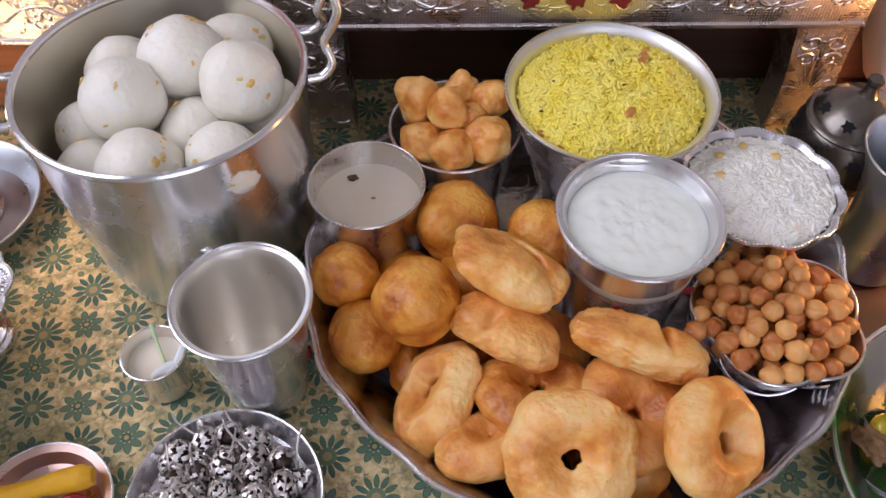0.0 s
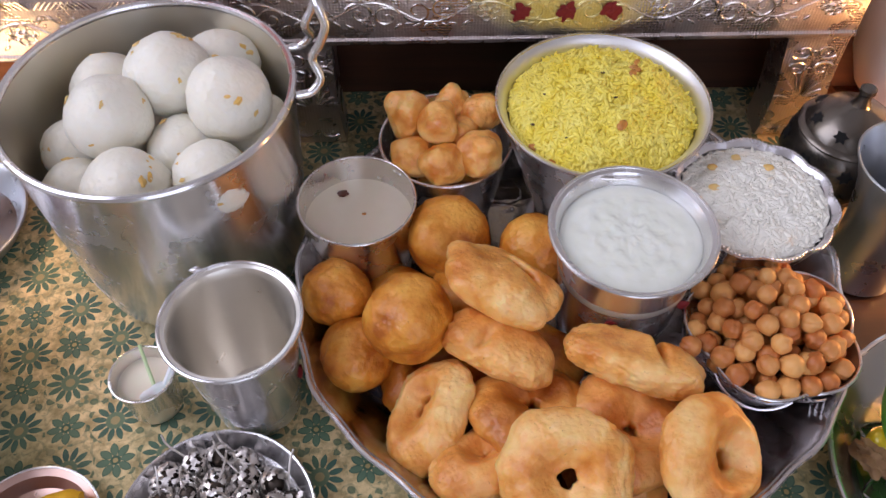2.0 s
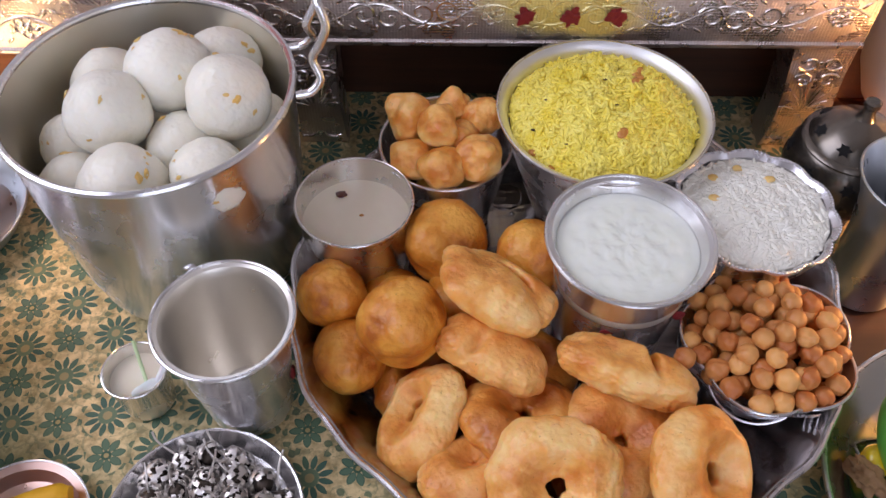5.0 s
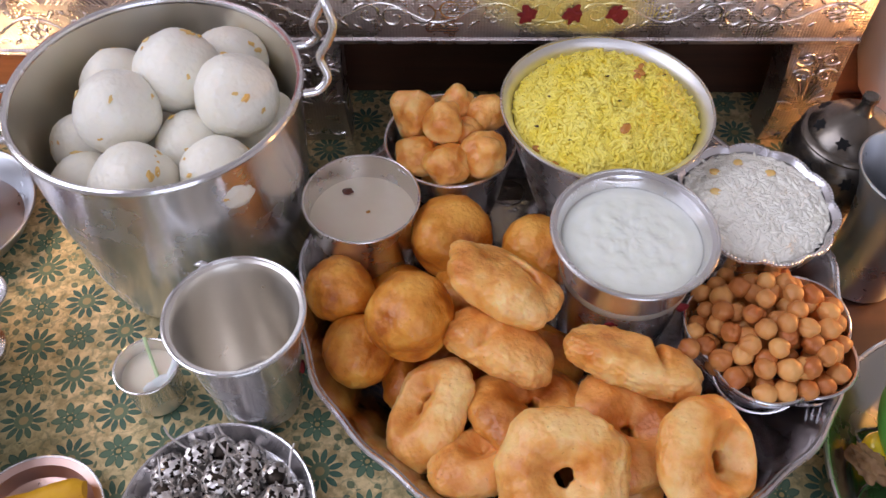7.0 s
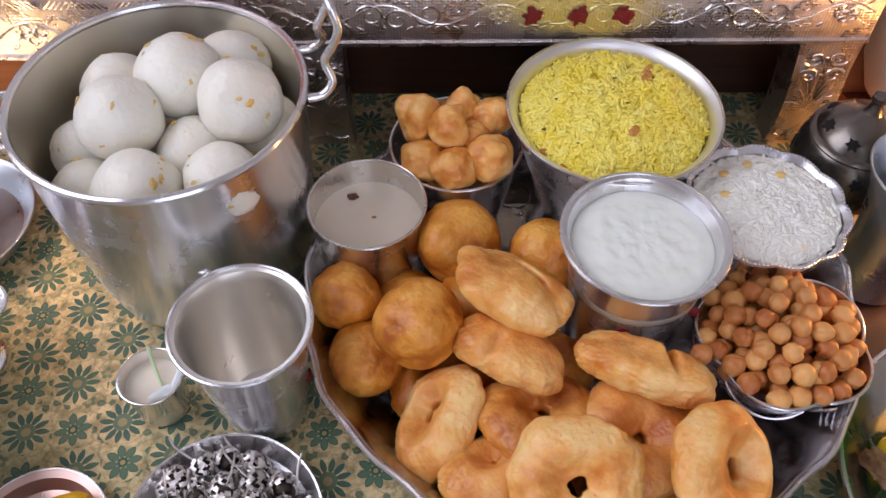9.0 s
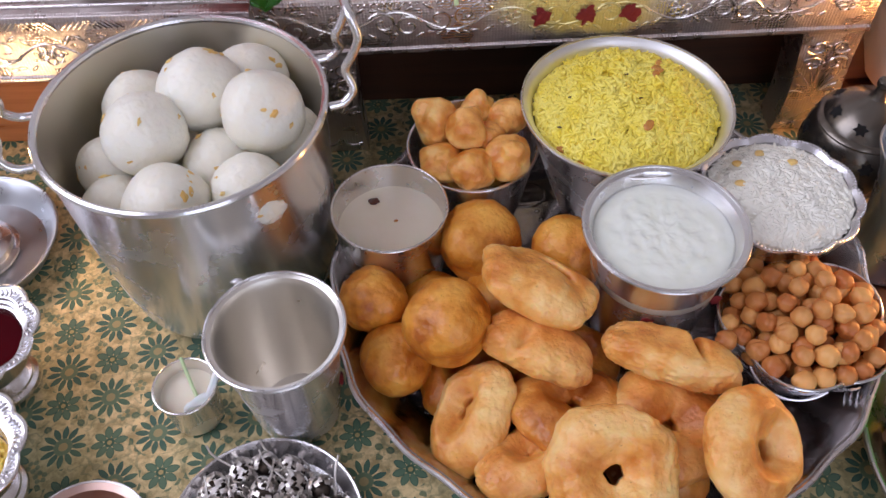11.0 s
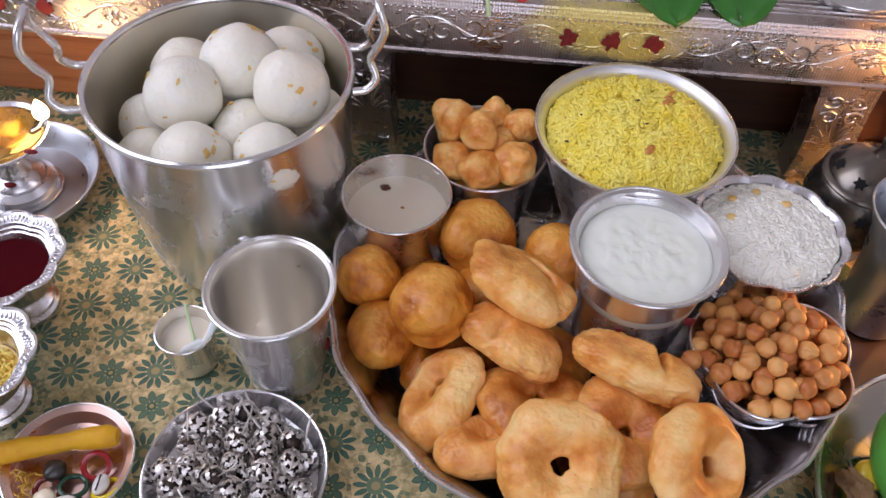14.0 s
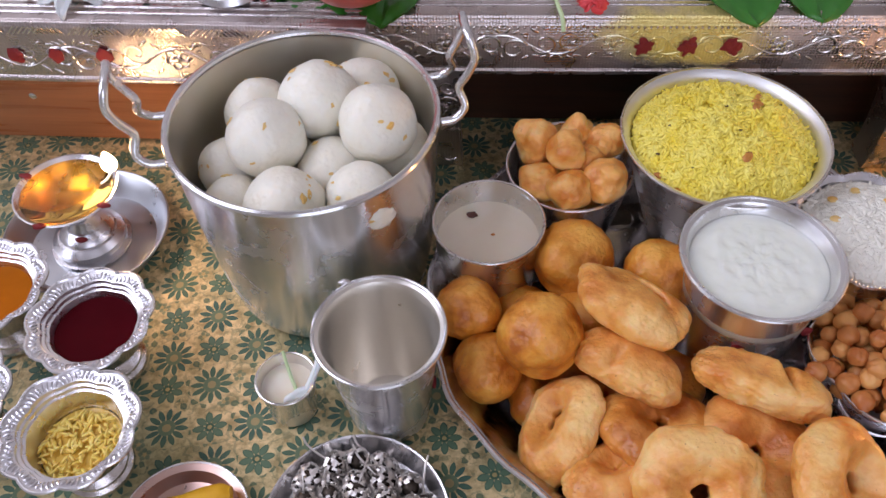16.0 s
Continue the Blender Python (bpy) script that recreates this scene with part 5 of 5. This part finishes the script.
def filigree_mesh(seed, petals):
    """A hollow pierced bud: a thin shell with leaf-shaped openings, ragged petal ends and a small cup."""
    bm = bmesh.new()
    r, rows, nu = 0.0074, 11, petals * 4
    ring = []
    for j in range(rows + 1):
        th = 0.30 + 2.0 * j / rows
        ring.append([bm.verts.new(Vector((math.sin(th) * math.cos(a), math.sin(th) * math.sin(a), math.cos(th))) * r * (1 + 0.05 * math.sin(petals * a + seed)))
                     for a in (2 * math.pi * (i + 0.10 * (j + seed)) / nu + 0.05 * math.sin(j * 1.7 + i * math.pi) for i in range(nu))])
    for j in range(rows):
        for i in range(nu):
            c = i % 4
            if (c == 1 and j in (2, 3, 4, 7, 8)) or (c == 3 and j in (0, 1, 4, 5, 6, 9, 10)) or (c == 0 and j in (3, 8)) or (c == 2 and j in (1, 6)) or (j == rows - 1 and c == 2):
                continue
            k = (i + 1) % nu
            bm.faces.new((ring[j][i], ring[j][k], ring[j + 1][k], ring[j + 1][i]))
    loose = [v for v in bm.verts if not v.link_faces]
    bmesh.ops.delete(bm, geom=loose, context="VERTS")
    bmesh.ops.solidify(bm, geom=list(bm.faces), thickness=0.0005)
    lathe([(0, 0.70 * r), (0.34 * r, 0.90 * r), (0.40 * r, 0.97 * r), (0.18 * r, 1.05 * r), (0, 1.07 * r)], 10, None, bm)
    return mesh_of("bud", bm, FILIGREE, 60)


BUDS = [filigree_mesh(1, 6), filigree_mesh(2, 7), filigree_mesh(3, 5)]
# a dark ball added inside each bud so its openings look dark
CORE = mesh_of("tarnished_core", lathe([(0, -0.0052), (0.0040, -0.0040), (0.0052, 0), (0.0042, 0.0035), (0, 0.0050)], 10), GAP_DARK, 60)
PIN = mesh_of("pin", tube(spline([(0, 0, -0.003), (0.0003, 0, -0.011), (0.0012, 0.0006, -0.0190), (0.0040, 0.0010, -0.0240)], 3), 0.00062, 6), FILIGREE)
rf = random.Random(31)
placed = []
for layer, (z, rad, dist, tries) in enumerate(((0.0095, 0.0415, 0.0122, 900), (0.0170, 0.0400, 0.0128, 700), (0.0235, 0.022, 0.014, 60))):
    here = []
    for _ in range(tries):
        q, a = rad * math.sqrt(rf.random()), rf.uniform(0, 6.283)
        x, y = q * math.cos(a), q * math.sin(a)
        if all((x - u) ** 2 + (y - w) ** 2 > dist ** 2 for u, w in here):
            here.append((x, y))
            placed.append((-0.1178 + x, 0.1640 + y, z - 0.004 * (q / rad) ** 2 * layer))
for i, p in enumerate(placed):
    fl = new("filigree_flower")
    fl.empty_display_size = 0.005
    down = rf.random() < 0.6
    fl.matrix_world = pose(*p, rf.uniform(-75, 75) + (150 if down else 0), rf.uniform(-50, 50), rf.uniform(0, 360)) @ Matrix.Scale(rf.uniform(0.85, 1.15), 4)
    tagged(fl, "small silver filigree flower bud on a pin", "silver flower", "silver flowers on the plate")
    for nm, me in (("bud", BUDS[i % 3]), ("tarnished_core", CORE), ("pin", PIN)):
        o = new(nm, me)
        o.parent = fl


# ---- plate with turmeric, bangles and shells ----
AX, AY = -0.2157, 0.1607
vessel("offering_plate", "small steel plate holding turmeric, bangles and shells", "plate", (AX, AY, 0.0),
       [(0, 0.0006), (0.027, 0.0006), (0.029, 0.002), (0.0325, 0.0090), (0.0362, 0.0112), (0.0372, 0.0118)], [(0.0368, 0.0126), (0.0325, 0.0108), (0.0285, 0.0036), (0.025, 0.0026), (0, 0.0026)], STEEL, 72, rim=(0.0370, 0.0122, 0.0008), inside=STAINED_STEEL)
stick = tube(spline([(-0.258, 0.1560, 0.0175), (-0.240, 0.1625, 0.0180), (-0.222, 0.1690, 0.0165), (-0.207, 0.1735, 0.0165), (-0.1905, 0.1770, 0.0165)], 8), 0.0064, 14, taper=lambda t: 0.95 + 0.12 * math.sin(t * 9) - 0.5 * max(0, t - 0.93) * 8)
for v in stick.verts:
    v.co += Vector((noise.noise(v.co * 180), noise.noise(v.co * 180 + Vector((5, 0, 0))), noise.noise(v.co * 180 + Vector((0, 5, 0))))) * 0.0007
solid("turmeric_stick", stick, TURMERIC, Matrix(), "whole yellow turmeric root lying on a plate", "turmeric root")


def bangle(at, r, t, mat, tilt, label):
    m = pose(*at, *tilt)
    solid("bangle", tube([(r * math.cos(a), r * math.sin(a), 0) for a in np.linspace(0, 2 * math.pi, 33)[:-1]], t, 10, True), mat, m, label, "bangle", "small bangles")


bangle((-0.2000, 0.1610, 0.0085), 0.0072, 0.0017, REDGLASS, (25, 10, 0), "small red glass bangle on a plate")
bangle((-0.2085, 0.1475, 0.0080), 0.0072, 0.0016, GREENGLASS, (-15, 10, 0), "small dark green glass bangle on a plate")
bangle((-0.1895, 0.1480, 0.0085), 0.0074, 0.0014, YELGLASS, (-20, -18, 0), "small yellow glass bangle on a plate")
bangle((-0.2225, 0.1440, 0.0070), 0.0066, 0.0017, MAROON, (20, 20, 0), "small maroon glass bangle on a plate")
bangle((-0.2045, 0.1340, 0.0075), 0.0072, 0.0017, GREENGLASS, (-10, 0, 0), "small dark green glass bangle on a plate")
cow = thing("cowrie_shell", "small white cowrie shell with a dark slit", "shell", (-0.1925, 0.1495, 0.0105))
part("shell", blob(0.0056, 3, 0.06, 1.2, (0.8, 1.15, 0.75), 4, 0.2), SHELL, cow)
part("slit", tube(spline([(-0.0003, -0.0052, 0.0034), (0.0002, -0.001, 0.0044), (-0.0004, 0.0040, 0.0038)]), 0.00055, 6), BLACKSEED, cow, "dark slit")
solid("shell_disc", blob(0.0072, 9, 0.05, 1.2, (1.15, 0.85, 0.4), 4), SHELL, pose(-0.2070, 0.1345, 0.0120, 12, 0, 10), "smooth white oval shell button on a plate", "shell")
solid("areca_nut", blob(0.0066, 12, 0.12, 1.5, (1, 1, 0.9), 4), BLACKSEED, pose(-0.2216, 0.1545, 0.0100), "dark round areca nut on a plate", "nut")
solid("pale_seed", blob(0.0060, 14, 0.1, 1.5, (1.1, 0.85, 0.7), 4), KHEER, pose(-0.2205, 0.1380, 0.0110), "pale cream seed on a plate", "seed")
solid("red_bead", blob(0.0068, 15, 0.08, 1.5, (1.1, 0.9, 0.75), 4), REDPLASTIC, pose(-0.2205, 0.1300, 0.0100), "glossy red bead on a plate", "bead")
straw = bmesh.new()
rs = random.Random(3)
for k in range(16):
    x, y = -0.237 + rs.uniform(-0.006, 0.006), 0.146 + rs.uniform(-0.006, 0.007)
    a = rs.uniform(0, 6.28)
    tube(spline([(x, y, 0.008), (x + 0.004 * math.cos(a), y + 0.004 * math.sin(a), 0.0105 + rs.random() * 0.003), (x + 0.008 * math.cos(a + 0.5), y + 0.008 * math.sin(a + 0.5), 0.0085)], 3), 0.0005, 5, False, straw)
solid("saffron_threads", straw, STRAW, Matrix(), "tuft of dry golden threads on a plate", "threads")


# ---- right side: burner, tumbler, fruit plate, white pot ----
def star(r1, r2, n, deep):
    bm = bmesh.new()
    vs = [bm.verts.new(((r1 if k % 2 == 0 else r2) * math.cos(math.pi * k / n), (r1 if k % 2 == 0 else r2) * math.sin(math.pi * k / n), 0)) for k in range(2 * n)]
    bm.faces.new(vs)
    ex = bmesh.ops.extrude_face_region(bm, geom=list(bm.faces))
    bmesh.ops.translate(bm, verts=[g for g in ex["geom"] if isinstance(g, bmesh.types.BMVert)], vec=(0, 0, -deep))
    return mesh_of("star_hole", bm, HOLE, 20)


burner = thing("incense_burner", "dark bronze incense burner with star-shaped holes and a domed lid", "incense burner", (0.268, 0.397, 0.0))
part("bowl", lathe([(0, 0.0006), (0.020, 0.0006), (0.022, 0.004), (0.018, 0.010), (0.025, 0.018), (0.0335, 0.030), (0.0365, 0.045), (0.0355, 0.058), (0.0320, 0.0670), (0.0300, 0.0690), (0, 0.0690)], 72), BRONZE, burner)
part("lid", lathe([(0, 0.0690), (0.0318, 0.0690), (0.0322, 0.0705), (0.0305, 0.0722), (0.0285, 0.0728), (0.0265, 0.0765), (0.0200, 0.0830), (0.0120, 0.0875), (0.0065, 0.0905), (0.0042, 0.0950), (0.0040, 0.0985), (0.0052, 0.1000), (0.0050, 0.1030), (0.0034, 0.1040), (0, 0.1040)], 64), BRONZE, burner, "domed bronze lid with a hollow knob", 30)
# the lid and bowl stay uncut; black star prisms paint the holes' dark
HOLEMESH = star(0.0050, 0.0029, 6, 0.0012)
for k in range(7):
    a = radians(-128 + 360 / 7 * k)
    h = new("star_hole", HOLEMESH)
    h.parent = burner
    h.matrix_local = facing((0.0238 * math.cos(a), 0.0238 * math.sin(a), 0.0797), (0.62 * math.cos(a), 0.62 * math.sin(a), 0.78), 15)
for row, (zz, rr, nz, sh) in enumerate(((0.0585, 0.0357, 0.25, 0), (0.0450, 0.0368, -0.02, 25))):
    for k in range(8):
        a = radians(-150 + 45 * k + sh)
        h = new("star_hole", HOLEMESH)
        h.parent = burner
        h.matrix_local = facing((rr * math.cos(a), rr * math.sin(a), zz), (math.cos(a), math.sin(a), nz), 10)

vessel("flared_tumbler", "tall dull aluminium tumbler with a flared mouth", "tumbler", (0.2805, 0.3360, -0.003),
       [(0, 0.0006), (0.0225, 0.0006), (0.0240, 0.003), (0.0225, 0.020), (0.0235, 0.050), (0.0280, 0.080), (0.0345, 0.0990), (0.0362, 0.1025)], [(0.0356, 0.1030), (0.0335, 0.0985), (0.0268, 0.079), (0.0223, 0.050), (0.0212, 0.020), (0.02, 0.006), (0, 0.006)], ALU, 72, rim=(0.0359, 0.1027, 0.0008))

fplate = thing("fruit_plate", "steel plate with leaf-shaped embossing holding fruit", "plate", (0.3120, 0.1800, -0.003))
part("body", lathe([(0, 0.001), (0.078, 0.001), (0.082, 0.003), (0.0940, 0.0180), (0.0995, 0.0218), (0.0990, 0.0232), (0.0925, 0.0195), (0.0800, 0.0055), (0.076, 0.0040), (0, 0.0040)], 110), PLATEMAT, fplate)
part("rolled_rim", tube([(0.0993 * math.cos(a), 0.0993 * math.sin(a), 0.0225) for a in np.linspace(0, 2 * math.pi, 97)[:-1]], 0.0017, 8, True), STEEL_SATIN, fplate)
lf = bmesh.new()
for k in range(12):
    a = 2 * math.pi * k / 12
    for s in (-1, 1):
        pts = [((0.045 + 0.034 * t) * math.cos(a + s * 0.17 * math.sin(t * math.pi)), (0.045 + 0.034 * t) * math.sin(a + s * 0.17 * math.sin(t * math.pi)), 0.0045) for t in np.linspace(0, 1, 9)]
        tube(pts, 0.0009, 5, False, lf)
part("embossed_leaves", lf, PLATEMAT, fplate)
mango = blob(0.034, 44, 0.05, 1.1, (0.85, 1.15, 0.8), 5)
solid("green_mango", mango, MANGO, pose(0.2740, 0.2030, 0.0290, 0, 0, 15), "smooth bright green mango on a steel plate", "mango")
solid("ginger_root", blob(0.0088, 17, 0.45, 2.6, (0.8, 1.3, 0.7), 4, 0.0, 0.6), GINGER, pose(0.2395, 0.1945, 0.0135, 0, 0, 30), "brown knobbly ginger root on a steel plate", "ginger")
solid("lime_piece", blob(0.0110, 19, 0.1, 1.3, (1, 0.8, 0.7), 4), YELGLASS, pose(0.2490, 0.2050, 0.0120), "yellow green lime on a steel plate", "lime")

vessel("white_pot", "large frosted white metal pot behind the incense burner", "pot", (0.3900, 0.5100, 0.004),
       [(0, 0.0), (0.045, 0.0), (0.058, 0.006), (0.072, 0.040), (0.084, 0.10), (0.088, 0.15)], [(0.086, 0.15), (0.082, 0.10), (0.070, 0.04), (0.055, 0.008), (0, 0.007)], WHITEMETAL, 80, rim=(0.087, 0.150, 0.0015))
vessel("copper_plate", "shallow copper plate under the white pot", "plate", (0.3900, 0.5060, -0.003),
       [(0, 0.0006), (0.070, 0.0006), (0.088, 0.010), (0.0915, 0.0125)], [(0.0905, 0.0132), (0.0865, 0.0110), (0.069, 0.0030), (0, 0.0030)], COPPER, 80, rim=(0.0912, 0.0128, 0.0009))


# ---- on the stools: leaves, flowers, apple, cups ----
def leaf(length, width, seed, curl):
    bm = bmesh.new()
    n, m = 18, 10
    rows = []
    for i in range(n + 1):
        t = i / n
        w = width / 2 * (math.sin(math.pi * min(1, t * 1.0) ** 0.85)) ** 0.55 * (1.05 - 0.15 * t) if 0 < t < 1 else 0.0004
        row = []
        for j in range(m + 1):
            s = (j / m - 0.5) * 2
            z = curl * (abs(s) ** 1.5) * w + 0.0025 * math.sin(t * 3 + seed) - 0.010 * t * t + 0.0012 * math.sin(s * 7 + t * 9 + seed)
            z += 0.0009 * abs(math.sin(t * 22 - abs(s) * 5)) - 0.0014 * math.exp(-(s * 8) ** 2)
            row.append(bm.verts.new((t * length, s * w, z)))
        rows.append(row)
    for a, b in zip(rows, rows[1:]):
        for j in range(m):
            bm.faces.new((a[j], a[j + 1], b[j + 1], b[j]))
    ex = bmesh.ops.extrude_face_region(bm, geom=list(bm.faces))
    bmesh.ops.translate(bm, verts=[g for g in ex["geom"] if isinstance(g, bmesh.types.BMVert)], vec=(0, 0, 0.0006))
    return bm


def betel(at, turn, length, width, seed, curl=0.25, tilt=0):
    ob = thing("betel_leaf", "fresh glossy green betel leaf on the silver stool", "leaf", at, "betel leaves")
    ob.rotation_euler = (0, radians(tilt), radians(turn))
    part("blade", leaf(length, width, seed, curl), LEAFMAT, ob)
    part("stem", tube(spline([(length * 0.02, 0, 0.001), (-0.012, 0.002, 0.003), (-0.022, 0.006, 0.002)]), 0.0011, 6), STALK, ob)


betel((0.108, 0.528, 0.151), -78, 0.080, 0.066, 1, 0.05)
betel((0.170, 0.534, 0.152), -92, 0.080, 0.062, 2, 0.05)
betel((0.140, 0.555, 0.156), -90, 0.085, 0.075, 3, 0.05)
betel((-0.168, 0.506, 0.1465), -95, 0.058, 0.050, 4, 0.04)
betel((-0.118, 0.500, 0.1465), -92, 0.054, 0.048, 5, 0.04)
betel((-0.150, 0.508, 0.1475), -75, 0.060, 0.046, 6, 0.04)
apple = thing("apple", "red speckled apple resting on betel leaves", "apple", (-0.1380, 0.4665, 0.1490))
ap = blob(0.036, 7, 0.03, 1.2, (1, 1, 0.9), 5)
for v in ap.verts:
    q = math.hypot(v.co.x, v.co.y)
    v.co.z += 0.032 - (0.010 * math.exp(-(q / 0.009) ** 2) if v.co.z > 0 else 0)
part("flesh", ap, APPLE, apple)
part("stem", tube(spline([(0, 0, 0.052), (0.001, 0.001, 0.062), (0.003, 0.002, 0.068)]), 0.0013, 7), GINGER, apple)

redf = thing("red_flower", "small ruffled red flower lying on the stool", "flower", (0.0172, 0.4560, 0.1490))
for k in range(26):
    d = Vector((rnd.uniform(-1, 1), rnd.uniform(-1, 1), rnd.uniform(0.0, 1))).normalized()
    p = part("petal", blob(0.0042, k, 0.3, 2, (1, 0.6, 0.25), 2), PETALRED, redf)
    p.matrix_local = facing(d * 0.0085 + Vector((0, 0, 0.002)), d + Vector((rnd.uniform(-0.6, 0.6), rnd.uniform(-0.6, 0.6), 0)), rnd.uniform(0, 180))
solid("green_stalk", tube(spline([(-0.006, 0.478, 0.148), (-0.004, 0.462, 0.1475), (-0.001, 0.452, 0.1440), (0.000, 0.4470, 0.1370)]), 0.0015, 8), STALK, Matrix(), "thin pale green flower stalk hanging over the rail", "stalk")
whitef = thing("white_flower", "five-petalled white flower on the silver stool", "flower", (-0.3330, 0.4720, 0.1480))
for k in range(5):
    p = part("petal", leaf(0.023, 0.014, k, 0.35), PETALWHITE, whitef)
    p.rotation_euler = (0, radians(-8), radians(72 * k - 90))
part("heart", blob(0.003, 1, 0.1), STALK, whitef).location = (0, 0, 0.003)
vessel("silver_bell_cup", "small footed silver cup on the enamel stool top", "cup", (-0.2260, 0.4835, 0.1450),
       [(0, 0.0), (0.024, 0.0), (0.026, 0.002), (0.024, 0.006), (0.014, 0.012), (0.010, 0.018), (0.012, 0.024), (0.022, 0.034), (0.028, 0.050)], [(0.027, 0.050), (0.020, 0.035), (0, 0.026)], SILVER, 60)
vessel("red_lacquer_box", "round glossy red box on the enamel stool top", "box", (-0.3080, 0.5300, 0.1450),
       [(0, 0.0), (0.026, 0.0), (0.030, 0.003), (0.032, 0.020), (0.030, 0.034)], [(0.022, 0.041), (0.008, 0.044), (0, 0.0445)], REDPLASTIC, 60)
vessel("steel_saucer", "shiny steel saucer on the silver stool", "saucer", (0.2480, 0.5100, 0.1435),
       [(0, 0.0), (0.034, 0.0), (0.037, 0.002), (0.043, 0.008), (0.046, 0.0095)], [(0.0455, 0.0102), (0.042, 0.0088), (0.036, 0.003), (0, 0.0028)], STEEL, 72, rim=(0.0458, 0.0098, 0.0008))

# a curled leaf sprig on the cloth by the left leg and a trinket by the tray
sprig = thing("leaf_sprig", "small feathery green sprig lying on the cloth", "sprig", (-0.052, 0.4250, 0.001))
part("twig", tube(spline([(-0.018, -0.008, 0.002), (0, 0, 0.004), (0.016, 0.012, 0.006)]), 0.0007, 6), STALK, sprig)
for k in range(9):
    lfp = part("leaflet", leaf(0.011, 0.0045, k, 0.2), LEAFMAT, sprig)
    t = k / 8
    lfp.location, lfp.rotation_euler = (-0.015 + 0.029 * t, -0.006 + 0.017 * t, 0.0035 + 0.002 * t), (0, radians(-15), radians(60 if k % 2 else -60))
trk = thing("silver_trinket", "tiny silver trinket with a turquoise bead on the cloth", "trinket", (-0.0010, 0.1205, 0.0006))
part("disc", lathe([(0, 0), (0.0048, 0), (0.0052, 0.001), (0.003, 0.0022), (0, 0.0026)], 16), SILVER, trk)
part("bead", blob(0.003, 4, 0.1), plain("turquoise_glass", (0.05, 0.42, 0.40), 0.15), trk, "turquoise bead").location = (0.0085, -0.002, 0.003)
